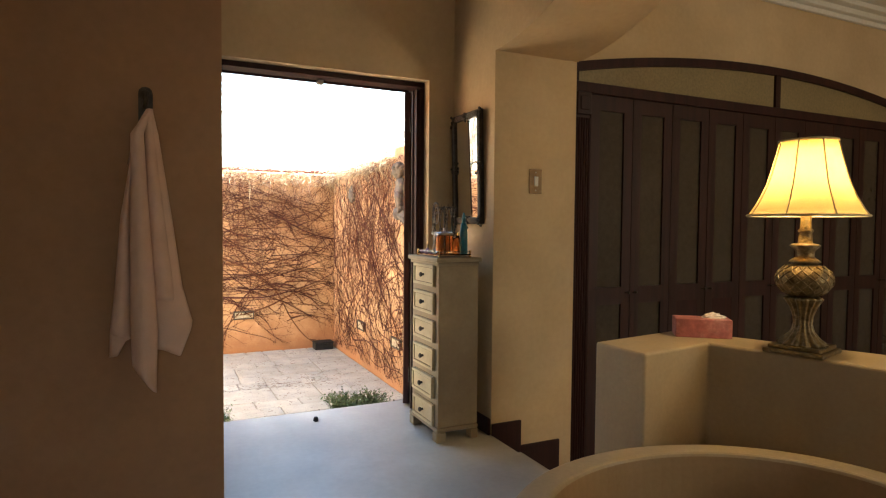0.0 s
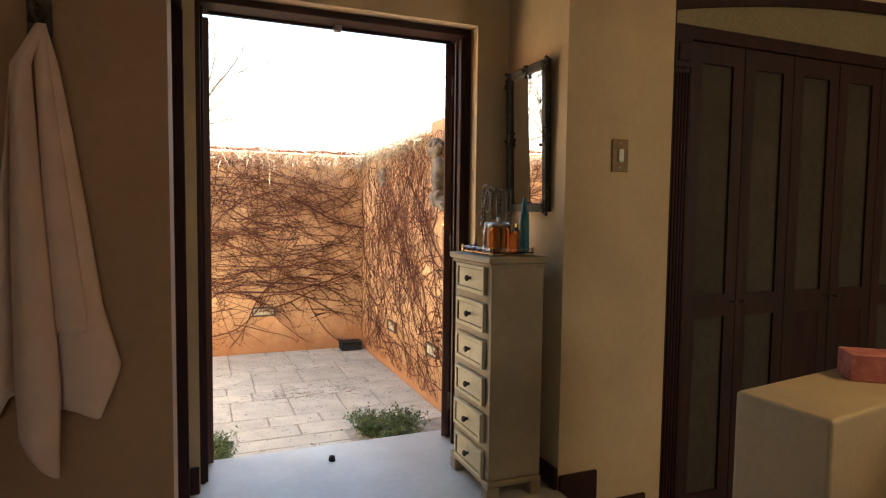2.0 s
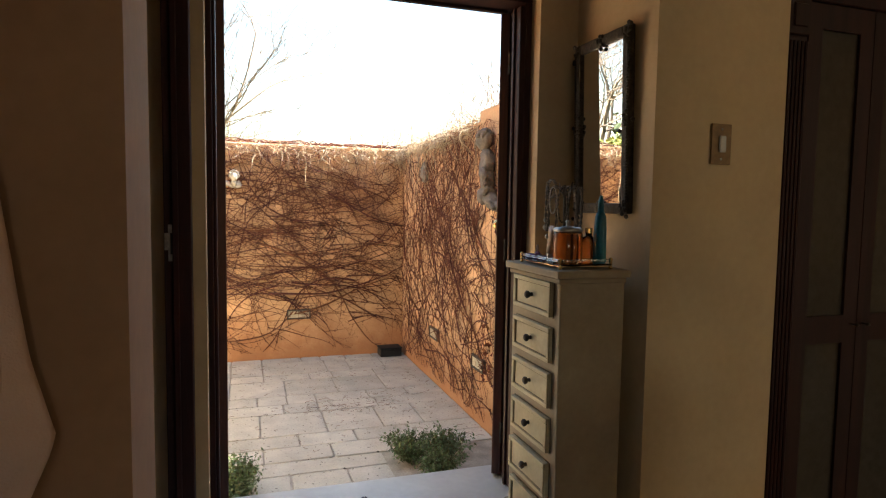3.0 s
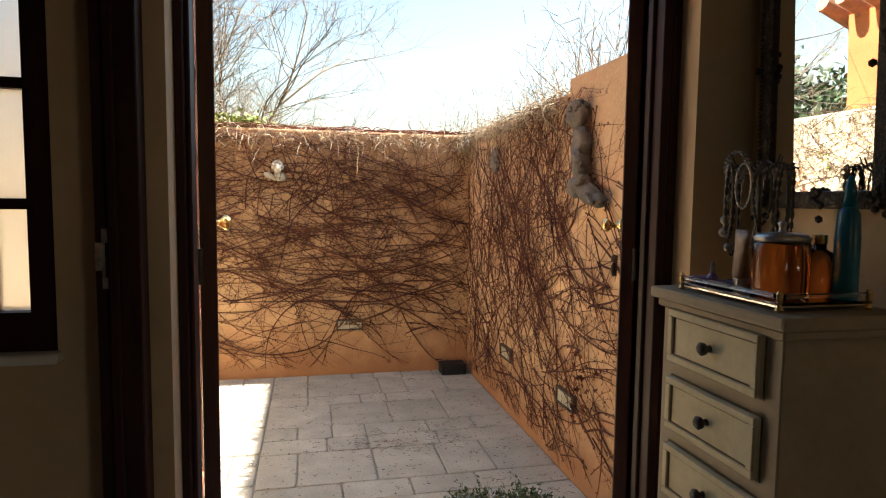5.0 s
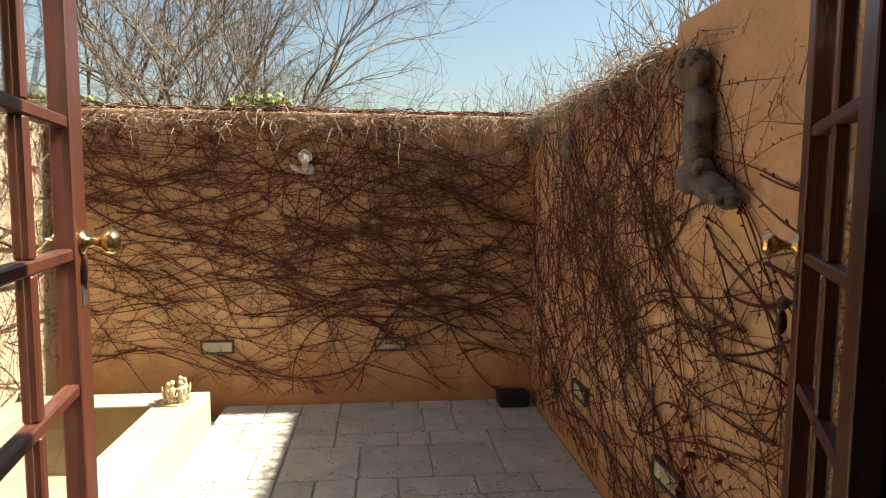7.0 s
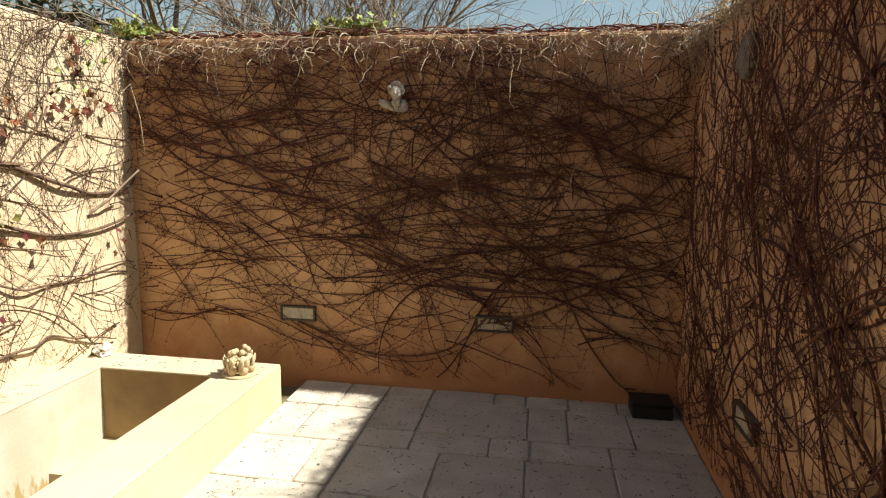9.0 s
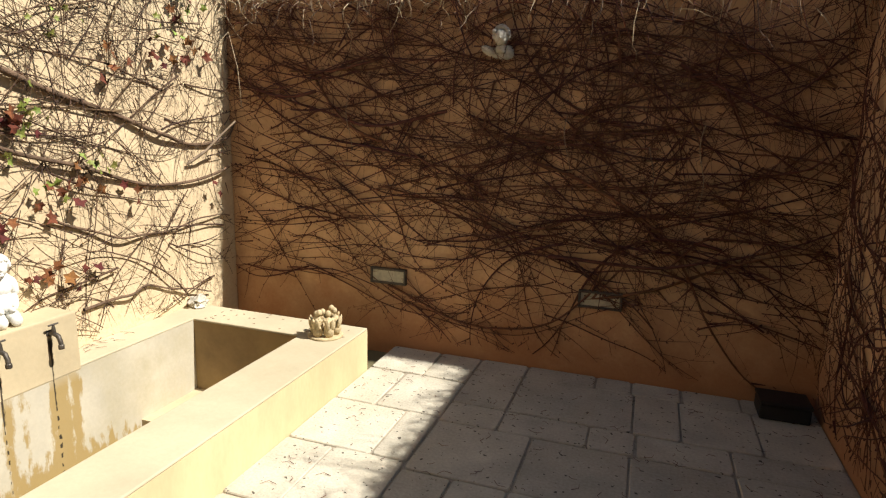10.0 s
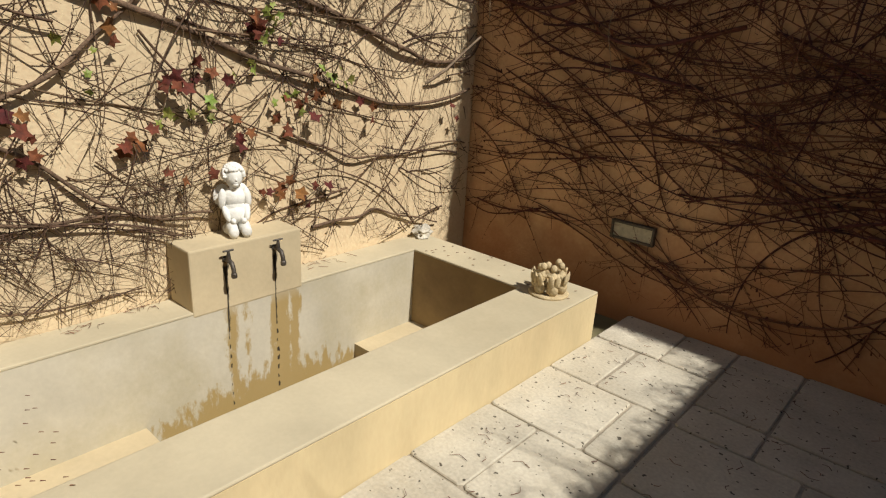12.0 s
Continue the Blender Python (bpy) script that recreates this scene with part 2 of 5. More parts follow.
structure("wall_south", box((-2.4, -1.15, -2.6, -2.45, -0.6, 3.17), (-1.15, -0.05, -2.6, -2.45, -0.6, 1.15), (-1.15, -0.05, -2.6, -2.45, 2.25, 3.17),
                            (-0.05, 3.95, -2.6, -2.45, -0.6, 3.17), (3.95, 5.25, -2.6, -2.45, -0.6, 1.05), (3.95, 5.25, -2.6, -2.45, 2.35, 3.17),
                            (5.25, 7.2, -2.6, -2.45, -0.6, 3.17)), PLASTER_IN, "unseen ochre plastered wall with two added window openings", "wall")
structure("wall_west", box((-2.55, -2.4, -2.6, WY0, -0.6, CEIL)), PLASTER_IN, "ochre plastered end wall", "wall")
structure("wall_east", box((7.2, 7.35, -2.6, WY1, -0.6, 3.17)), PLASTER_IN, "ochre plastered end wall", "wall")


def arch_wall():
    """The thick wall over the wide low arch between bathroom and dressing room."""
    bm = bmesh.new()
    ya, n = 3.07, 24
    prof = []
    for k in range(n + 1):
        d = 1.57 * k / n
        prof.append((ya - d, 2.31 + 0.3 * d * d))
    for (y0, za), (y1, zb) in zip(prof, prof[1:]):
        v = [bm.verts.new(c) for c in ((1.735, y0, za), (2.33, y0, za), (2.33, y1, zb), (1.735, y1, zb), (1.735, y0, CEIL), (2.33, y0, CEIL), (2.33, y1, CEIL), (1.735, y1, CEIL))]
        for q in ((0, 1, 2, 3), (0, 3, 7, 4), (1, 5, 6, 2)):
            bm.faces.new([v[i] for i in q])
    bmesh.ops.remove_doubles(bm, verts=bm.verts[:], dist=0.0005)
    bmesh.ops.recalc_face_normals(bm, faces=bm.faces[:])
    return bm


structure("wall_arch", arch_wall(), PLASTER_IN, "plastered soffit flaring up to the ceiling", "wall")
structure("wall_arch_end", box((1.735, 2.33, -2.45, 0.0, -0.6, CEIL)), PLASTER_IN, "ochre plastered pier of the arch", "wall")
structure("ceiling_bathroom", box((-2.55, 2.33, -2.6, WY0, CEIL, CEIL + 0.12)), CEILING, "white painted ceiling", "ceiling")
structure("wall_over_wardrobe", box((2.33, 7.2, 3.165, WY0, 2.172, 3.15)), PLASTER_IN, "ochre plastered wall above the wardrobe", "wall")
structure("ceiling_dressing", box((2.33, 7.35, -2.6, WY0, 3.15, 3.175)), CEILING, "white painted ceiling", "ceiling")
# added out of view to hold sky light back from the courtyard
structure("wall_skylight_block", box((-3.0, 7.35, WY1 - 0.32, WY1 - 0.02, 3.40, 4.6)), PLASTER_IN, "unseen plain wall added above the house to cut skylight", "wall")
structure("roof_eave", box((-3.0, 7.35, WY1 - 0.018, 4.26, 2.86, 3.0)), CEILING, "flat eave over the garden door", "roof")
structure("roof_slab", box((-3.0, 7.35, -2.6, WY1 - 0.001, 3.18, 3.38)), CEILING, "flat roof slab over the rooms", "roof")
structure("floor", box((-2.4, 1.735, -2.45, WY0, -0.6, 0.0), (1.735, 1.94, -2.45, 3.07, -0.6, -0.13), (1.94, 2.23, -2.45, 3.07, -0.6, -0.28), (2.23, 7.2, -2.45, WY0, -0.6, -0.43)),
          FLOOR, "pale polished screed floor with two steps down", "floor")
structure("threshold", box((DX0, DX1, WY0, WY1, -0.004, 0.0), (DX0, DX1, WY1, WY1 + 0.05, -0.06, 0.0)), FLOOR, "pale screed doorsill", "threshold")
structure("baseboard_steps", box((1.715, 1.733, 3.07, 3.6, 0, 0.1), (1.735, 1.94, 3.05, 3.068, -0.13, 0.07), (1.94, 2.23, 3.05, 3.068, -0.28, -0.09), bevel=0.003),
          MAHOGANY, "dark wooden skirting stepping down", "baseboard")

# ---- the courtyard ----
structure("ground", box((-60, 60, 7.21, 120, -1.2, G - 0.06), (-60, 60, WY1 + 0.002, 4.72, -1.2, G - 0.06), (-60, -1.462, 4.72, 7.21, -1.2, G - 0.06), (-0.685, 60, 4.72, 7.21, -1.2, G - 0.06), (-1.462, -0.685, 4.72, 7.21, -1.2, -1.0), (-60, -3.002, -40, WY1 + 0.002, -1.2, G - 0.06), (7.36, 60, -40, WY1 + 0.002, -1.2, G - 0.06)), EARTH, "dry grassy ground beyond the walls", "ground")
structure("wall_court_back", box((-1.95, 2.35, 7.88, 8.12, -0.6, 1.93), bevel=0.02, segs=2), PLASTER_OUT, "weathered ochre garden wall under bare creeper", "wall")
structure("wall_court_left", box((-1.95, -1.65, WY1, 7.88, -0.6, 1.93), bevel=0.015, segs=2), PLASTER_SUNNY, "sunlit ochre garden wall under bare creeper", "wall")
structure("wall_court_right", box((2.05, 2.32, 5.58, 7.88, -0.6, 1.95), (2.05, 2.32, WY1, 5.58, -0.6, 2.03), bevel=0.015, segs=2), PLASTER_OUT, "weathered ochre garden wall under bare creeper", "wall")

# ---- more materials ----
TAUPE = material("worn_taupe_paint", (0.34, 0.27, 0.175), 0.6, scale=7, vary=0.12, fine=50, bump=0.08, tint=(0.29, 0.225, 0.14), grainy=0.12)
CREAM = material("distressed_cream_paint", (0.58, 0.50, 0.31), 0.6, scale=9, vary=0.12, fine=60, bump=0.1, tint=(0.52, 0.43, 0.25), grainy=0.15)
DARKLINE = material("dark_drawer_line", (0.16, 0.12, 0.07), 0.7, scale=20, vary=0.4, bump=0.1)
TERRY = material("pale_pink_terry", (0.88, 0.62, 0.49), 0.95, scale=12, vary=0.08, fine=240, bump=0.25, grainy=0.1)
PLASTER_TUB = material("buff_tub_plaster", (0.45, 0.345, 0.205), 0.6, scale=2.5, vary=0.14, fine=60, bump=0.1, tint=(0.37, 0.295, 0.185), grainy=0.1)
ANTIQUE = material("antique_gold_resin", (0.22, 0.165, 0.085), 0.4, metal=0.7, scale=40, vary=0.55, fine=120, bump=0.35)
GILT_DARK = material("blackened_gilt", (0.045, 0.035, 0.022), 0.4, metal=0.4, scale=60, vary=0.7, fine=150, bump=0.6)
CARD_PINK = material("pink_marbled_card", (0.42, 0.13, 0.12), 0.55, scale=26, vary=0.3, fine=70, bump=0.02, tint=(0.55, 0.25, 0.22))
PAPER = material("white_tissue", (0.8, 0.78, 0.74), 0.9, scale=20, vary=0.05)
WHITE_STONE = material("white_painted_stone", (0.78, 0.77, 0.72), 0.8, scale=14, vary=0.12, fine=80, bump=0.25, tint=(0.66, 0.64, 0.58))
BUFF_STONE = material("buff_cast_stone", (0.55, 0.44, 0.26), 0.85, scale=18, vary=0.3, fine=90, bump=0.4, tint=(0.40, 0.30, 0.16))
GREY_STONE = material("lichened_grey_stone", (0.18, 0.155, 0.13), 0.9, scale=12, vary=0.35, fine=80, bump=0.5, tint=(0.11, 0.095, 0.08))
PALE_STONE = material("pale_cast_stone", (0.52, 0.48, 0.40), 0.88, scale=14, vary=0.3, fine=80, bump=0.4, tint=(0.38, 0.34, 0.27))
RIM = material("tan_trough_coping", (0.50, 0.435, 0.30), 0.85, scale=2.2, vary=0.16, fine=60, bump=0.06, tint=(0.43, 0.37, 0.25), grainy=0.07)
TROUGH = material("ochre_trough_plaster", (0.62, 0.50, 0.29), 0.88, scale=3, vary=0.2, fine=60, bump=0.1, tint=(0.52, 0.405, 0.23), grainy=0.08, stretch=(1, 1, 0.45))
PLASTIC_BLACK = material("matt_black_plastic", (0.012, 0.012, 0.012), 0.6, scale=20, vary=0.3, bump=0.05)
SWITCH = material("aged_brass_plate", (0.24, 0.14, 0.055), 0.5, metal=0.2, scale=20, vary=0.2, bump=0.05)
BLUE = material("teal_bottle_plastic", (0.01, 0.16, 0.24), 0.3, scale=10, vary=0.1, bump=0.0)
VIOLET = material("violet_plastic", (0.16, 0.10, 0.30), 0.3, scale=10, vary=0.15, bump=0.0)
TAN_TUBE = material("beige_cosmetic_tube", (0.42, 0.30, 0.20), 0.45, scale=10, vary=0.1, bump=0.0)
PEARL = material("grey_pearl", (0.26, 0.235, 0.205), 0.3, scale=30, vary=0.2, bump=0.0)
AMBER = glass("amber_glass", 0.08, (0.85, 0.30, 0.08))
CLEAR = glass("clear_glass")
FROST = glass("frosted_glass", 0.55, (0.95, 0.95, 0.93))
MIRROR = bpy.data.materials.new("mirror_silver")
MIRROR.use_nodes = True
MIRROR.node_tree.nodes["Principled BSDF"].inputs["Metallic"].default_value = 1.0
MIRROR.node_tree.nodes["Principled BSDF"].inputs["Roughness"].default_value = 0.01
MIRROR.node_tree.nodes["Principled BSDF"].inputs["Base Color"].default_value = (0.9, 0.9, 0.9, 1)
STEM = island_tint(material("russet_creeper_bark", (0.135, 0.042, 0.024), 0.85, scale=30, vary=0.4, fine=150, bump=0.3), 0.55, 0.025)
STEM_SUN = island_tint(material("brown_creeper_bark", (0.105, 0.058, 0.032), 0.85, scale=30, vary=0.4, fine=150, bump=0.3), 0.5, 0.02)
BOUGH = material("grey_brown_old_bark", (0.15, 0.092, 0.055), 0.9, scale=25, vary=0.45, fine=120, bump=0.6)
STEM_DRY = island_tint(material("bleached_creeper_bark", (0.38, 0.29, 0.19), 0.85, scale=30, vary=0.4, fine=150, bump=0.3), 0.5, 0.02)
BARK = material("grey_brown_bark", (0.17, 0.13, 0.09), 0.9, scale=14, vary=0.4, fine=60, bump=0.5)
TWIG = island_tint(material("grey_twig", (0.20, 0.155, 0.11), 0.9, scale=20, vary=0.3, bump=0.2), 0.4, 0.02)
LEAF_RED = island_tint(material("crimson_creeper_leaf", (0.15, 0.040, 0.014), 0.85, scale=30, vary=0.4, bump=0.2), 0.5, 0.03)
LEAF_GREEN = island_tint(material("fresh_green_leaf", (0.20, 0.23, 0.04), 0.6, scale=30, vary=0.3, bump=0.2), 0.4, 0.04)
LEAF_DARK = island_tint(material("olive_foliage", (0.055, 0.075, 0.025), 0.65, scale=20, vary=0.3, bump=0.2), 0.5, 0.04)
HERB = island_tint(material("grey_green_herb", (0.13, 0.17, 0.065), 0.75, scale=20, vary=0.3, bump=0.2), 0.45, 0.04)


def stained_lining(name="stained_trough_lining", base=(0.53, 0.485, 0.38), tint=(0.42, 0.37, 0.25), brown=True):
    """Grey trough lining, tinted brown by standing water and by two dripping taps."""
    m = material(name, base, 0.8, scale=2.6, vary=0.2, fine=45, bump=0.07, tint=tint, grainy=0.08)
    nt = m.node_tree
    n, l = nt.nodes, nt.links
    b = n["Principled BSDF"]
    src = b.inputs["Base Color"].links[0].from_socket

    def math_node(op, a, c=None, clamp=False):
        k = n.new("ShaderNodeMath")
        k.operation, k.use_clamp = op, clamp
        for i, v in enumerate((a, c)):
            if v is None:
                continue
            if isinstance(v, (int, float)):
                k.inputs[i].default_value = v
            else:
                l.new(v, k.inputs[i])
        return k.outputs[0]

    geo, sep, ns = n.new("ShaderNodeNewGeometry"), n.new("ShaderNodeSeparateXYZ"), n.new("ShaderNodeTexNoise")
    mp = n.new("ShaderNodeMapping")
    mp.inputs["Scale"].default_value = (1, 1, 0.35)
    ns.inputs["Scale"].default_value, ns.inputs["Detail"].default_value, ns.inputs["Roughness"].default_value = 26, 6, 0.7
    l.new(geo.outputs["Position"], sep.inputs[0])
    l.new(geo.outputs["Position"], mp.inputs[0])
    l.new(mp.outputs[0], ns.inputs["Vector"])
    y, z = sep.outputs["Y"], sep.outputs["Z"]
    wob = math_node("SUBTRACT", ns.outputs["Fac"], 0.5)
    # the scum line rises towards the taps
    near = math_node("SUBTRACT", 1.0, math_node("MULTIPLY", math_node("ABSOLUTE", math_node("SUBTRACT", y, 6.2)), 1.2), True)
    line = math_node("ADD", -0.66, math_node("MULTIPLY", near, 0.20))
    low = math_node("MULTIPLY", math_node("ADD", math_node("SUBTRACT", line, z), math_node("MULTIPLY", wob, 0.5)), 18, True)
    out = low
    for yc, w in ((6.29, 0.06), (6.37, 0.035), (6.04, 0.035), (6.11, 0.018)):
        band = math_node("SUBTRACT", w, math_node("ABSOLUTE", math_node("SUBTRACT", y, yc)))
        band = math_node("MULTIPLY", math_node("ADD", band, math_node("MULTIPLY", wob, 0.12)), 60, True)
        gate = math_node("MULTIPLY", math_node("SUBTRACT", -0.06, z), 8, True)
        out = math_node("MAXIMUM", out, math_node("MULTIPLY", band, gate))
    mix = n.new("ShaderNodeMix")
    mix.data_type = "RGBA"
    mix.inputs["B"].default_value = (0.33, 0.22, 0.06, 1)
    l.new(math_node("MULTIPLY", out, 0.85 if brown else 0.0), mix.inputs["Factor"])
    l.new(src, mix.inputs["A"])
    wet = mix.outputs["Result"]
    for yc in (6.027, 6.27):
        # wide and wet under the tap, thinning to a broken run lower down
        half = math_node("MAXIMUM", 0.006, math_node("MULTIPLY", math_node("ADD", z, 0.07), 0.125))
        beads = math_node("MAXIMUM", math_node("MULTIPLY", math_node("ADD", z, 0.28), 40, True), math_node("MULTIPLY", math_node("ADD", math_node("SINE", math_node("MULTIPLY", z, 130.0)), math_node("MULTIPLY", wob, 5.0)), 4, True))
        drip = math_node("SUBTRACT", half, math_node("ABSOLUTE", math_node("SUBTRACT", y, math_node("ADD", yc, math_node("MULTIPLY", wob, 0.03)))))
        drip = math_node("MULTIPLY", math_node("MULTIPLY", math_node("ADD", drip, math_node("MULTIPLY", wob, 0.02)), 260, True), beads)
        mk = n.new("ShaderNodeMix")
        mk.data_type = "RGBA"
        mk.inputs["B"].default_value = (0.03, 0.022, 0.012, 1)
        under = math_node("MULTIPLY", math_node("SUBTRACT", 0.085, z), 40, True)
        l.new(math_node("MULTIPLY", drip, under), mk.inputs["Factor"])
        l.new(wet, mk.inputs["A"])
        wet = mk.outputs["Result"]
    l.new(wet, b.inputs["Base Color"])
    return m


LINING = stained_lining()
SPOUT = stained_lining("drip_stained_spout_plaster", (0.57, 0.47, 0.30), (0.49, 0.40, 0.25), False)
# end walls: mustard stain, with their shade put into a darker base
LINING_SHADED = stained_lining("shaded_mustard_lining", (0.33, 0.225, 0.10), (0.20, 0.13, 0.06))


def leaf_mesh(name, mat, spots, size, lobes=1):
    """Many small folded leaves at (place, normal, scale)."""
    v, f = [], []
    for p, nrm, s in spots:
        nrm = Vector(nrm).normalized()
        a = nrm.orthogonal().normalized()
        a = Matrix.Rotation(random.uniform(0, 6.28), 3, nrm) @ a
        b = nrm.cross(a)
        k = len(v)
        L = size * s
        if lobes == 1:
            pts = ((-1, 0, 0), (-0.2, -0.45, 0.12), (1, 0, 0), (-0.2, 0.45, 0.12))
            v += [Vector(p) + L * (a * q[0] + b * q[1] + nrm * q[2]) for q in pts]
            f += [(k, k + 1, k + 2), (k, k + 2, k + 3)]
        else:
            out = []
            for j in range(10):
                ang = 2 * math.pi * j / 10
                r = 1.0 if j % 2 == 0 else 0.62
                r *= 0.5 if j == 5 else 1
                out.append((r * math.cos(ang), r * math.sin(ang), 0.25 * r * r * math.sin(ang * 2 + s * 9)))
            v.append(Vector(p))
            v += [Vector(p) + L * (a * q[0] + b * q[1] + nrm * q[2]) for q in out]
            f += [(k, k + 1 + j, k + 1 + (j + 1) % 10) for j in range(10)]
    me = bpy.data.meshes.new(name)
    me.from_pydata([tuple(c) for c in v], [], f)
    me.materials.append(mat)
    return me


# ---- creeper on the courtyard walls ----
def creeper(tubes, origin, u, n, rng, starts, prefer, length, wander, pull, r, top, width, twig=0.5, lift=0.012, low=-0.30, bud=0.0):
    """Stems that wander over a wall: origin at its foot, u along it, n out of it."""
    u, n, o = np.array(u, float), np.array(n, float), np.array(origin, float)

    def run(a, b, ang, goal, total, step, r0, depth, off):
        pts, seg = [], int(total / step)
        curl, sway = rng.normal(0, wander * 0.25), rng.uniform(0, 6.28)
        for k in range(seg):
            pts.append(o + u * a + np.array((0, 0, b)) + n * (off + lift * (0.7 + 0.7 * math.sin(sway + k * 0.4))))
            curl = curl * 0.93 + rng.normal(0, wander * 0.18)
            ang += curl * step / 0.05 + pull * math.sin(goal - ang)
            a, b = a + math.cos(ang) * step, b + math.sin(ang) * step
            if not (-0.02 < a < width + 0.02 and low < b < top):
                break
            if bud and rng.random() < bud:
                side = ang + rng.choice((-1, 1)) * rng.uniform(0.5, 1.4)
                q, l = pts[-1], rng.uniform(0.008, 0.02)
                tubes.add([q, q + (u * math.cos(side) + np.array((0, 0, math.sin(side)))) * l + n * 0.004], r0 * 0.8, r0 * 0.6 + 0.001)
            if depth < 2 and rng.random() < twig * step / 0.1:
                side = ang + rng.choice((-1, 1)) * rng.uniform(0.35, 1.2)
                run(a, b, side, side + rng.normal(0, 0.3), rng.uniform(0.06, 0.42) * (1.0 if depth == 0 else 0.5), step * 0.8, r0 * 0.55, depth + 1, off)
        tubes.add(pts, r0, r0 * 0.35)

    for a, b in starts:
        goal = prefer(a, b)
        run(a, b, goal + rng.normal(0, 0.25), goal, length * rng.uniform(0.5, 1.3), 0.045, r * rng.uniform(0.45, 1.5), 0, rng.uniform(0.002, 0.02))


def cascade(tubes, origin, u, n, rng, count, width, top, reach, r=0.0025, far=0.07, sway=0.28):
    """Dry ends that spill over a wall's top and hang."""
    u, n, o = np.array(u, float), np.array(n, float), np.array(origin, float)
    for _ in range(count):
        a, pts = rng.uniform(0, width), []
        p = o + u * a + np.array((0, 0, top + rng.uniform(-0.1, 0.03))) - n * rng.uniform(-0.01, 0.1)
        d = n * rng.uniform(0.15, 0.9) + u * rng.normal(0, 0.8) + np.array((0, 0, rng.uniform(-0.3, 0.6)))
        for k in range(int(rng.uniform(5, 6 + 16 * reach * rng.random()))):
            pts.append(p.copy())
            d = d / np.linalg.norm(d) + rng.normal(0, sway, 3) + np.array((0, 0, -0.16))
            out = (p - o) @ n
            if out < 0.012 and p[2] < top:
                d = d + n * 0.7
            if out > far:
                d = d - n * 0.5
            p = p + 0.03 * d / np.linalg.norm(d)
        tubes.add(pts, r * rng.uniform(0.6, 1.6), r * 0.4)


rng = np.random.default_rng(7)
FOOT = 0.0


def stuff(name, mesh, label, category):
    return tagged(new(name, mesh), label, category, kind="stuff")


# back wall: long, nearly level waves that sag to one side, matted towards the top
t = Tubes(4)
W = 3.7
def level(a, b):
    return rng.choice((0.0, math.pi)) + rng.normal(-0.09, 0.2)
def any_way(a, b):
    return rng.uniform(0, 6.28)
BACK = ((-1.65, 7.88, 0), (1, 0, 0), (0, -1, 0), rng)
starts = [(rng.uniform(0, W), rng.triangular(-0.15, 1.1, 1.9)) for _ in range(150)] + [(rng.uniform(0, W), rng.uniform(-0.1, 1.0)) for _ in range(45)]
creeper(t, *BACK, starts, level, 2.2, 0.15, 0.12, 0.0042, 1.90, W, 0.42, bud=0.25)
starts = [(rng.uniform(0, W), rng.uniform(0.0, 1.6)) for _ in range(30)]
creeper(t, *BACK, starts, level, 2.6, 0.13, 0.08, 0.0082, 1.88, W, 0.5, bud=0.2)
starts = [(rng.uniform(0, W), rng.uniform(0.1, 1.5)) for _ in range(26)]
creeper(t, *BACK, starts, lambda a, b: -0.5 + rng.normal(0, 0.25), 0.9, 0.18, 0.08, 0.0038, 1.88, W, 0.5, bud=0.2)
starts = [(rng.uniform(1.6, W), rng.uniform(0.9, 1.85)) for _ in range(75)] + [(rng.uniform(0, W), rng.uniform(1.45, 1.88)) for _ in range(85)]
creeper(t, *BACK, starts, any_way, 0.8, 0.24, 0.05, 0.0040, 1.92, W, 0.6, 0.03)
starts = [(rng.uniform(2.3, W), rng.uniform(0.6, 1.88)) for _ in range(70)] + [(rng.uniform(0, W), rng.uniform(1.74, 1.91)) for _ in range(110)]
creeper(t, *BACK, starts, any_way, 0.55, 0.24, 0.05, 0.0034, 1.925, W, 0.7, 0.035)
for _ in range(330):
    # stems lying over the wall's top
    a, y, d, l = rng.uniform(-1.65, 2.05), rng.uniform(7.87, 8.08), rng.normal(0, 0.7), rng.uniform(0.1, 0.4)
    w = np.linspace(0, 1, 6)
    t.add(np.stack([a + l * w * math.cos(d), np.clip(y + l * w * math.sin(d) + rng.normal(0, 0.01, 6), 7.86, 8.13), 1.935 + 0.035 * np.sin(math.pi * w) * rng.random() + 0.008], 1), 0.0045, 0.003)
stuff("creeper_back", t.mesh("creeper_back", STEM), "leafless russet creeper stems spread over the garden wall", "creeper")
t = Tubes(4)
cascade(t, *BACK, 420, W, 1.93, 0.9, 0.0028)
cascade(t, *BACK, 130, W, 1.90, 1.1, 0.0036, 0.12, 0.3)
cascade(t, *BACK, 14, W, 1.80, 1.8, 0.0032, 0.14, 0.2)
for a, b in ((0.95, 1.25), (2.3, 1.15), (2.75, 1.0), (3.0, 1.12)):
    # loose ends hanging clear of the wall
    z = np.linspace(b, b - rng.uniform(0.25, 0.5), 14)
    t.add(np.stack([-1.65 + a + 0.02 * np.sin(z * 14 + a), 7.80 + 0.02 * np.cos(z * 9), z], 1), 0.0026, 0.0014)
t.add([(-1.63, 7.42, 0.80), (-1.57, 7.52, 0.88), (-1.51, 7.60, 0.98), (-1.45, 7.67, 1.07)], 0.010, 0.007)
t.add([(-1.60, 7.60, 1.45), (-1.50, 7.70, 1.62), (-1.47, 7.74, 1.40), (-1.46, 7.75, 1.16)], 0.004, 0.0025)
stuff("creeper_fringe_back", t.mesh("creeper_fringe_back", STEM_DRY), "bleached dry creeper ends spilling over the wall top", "creeper")

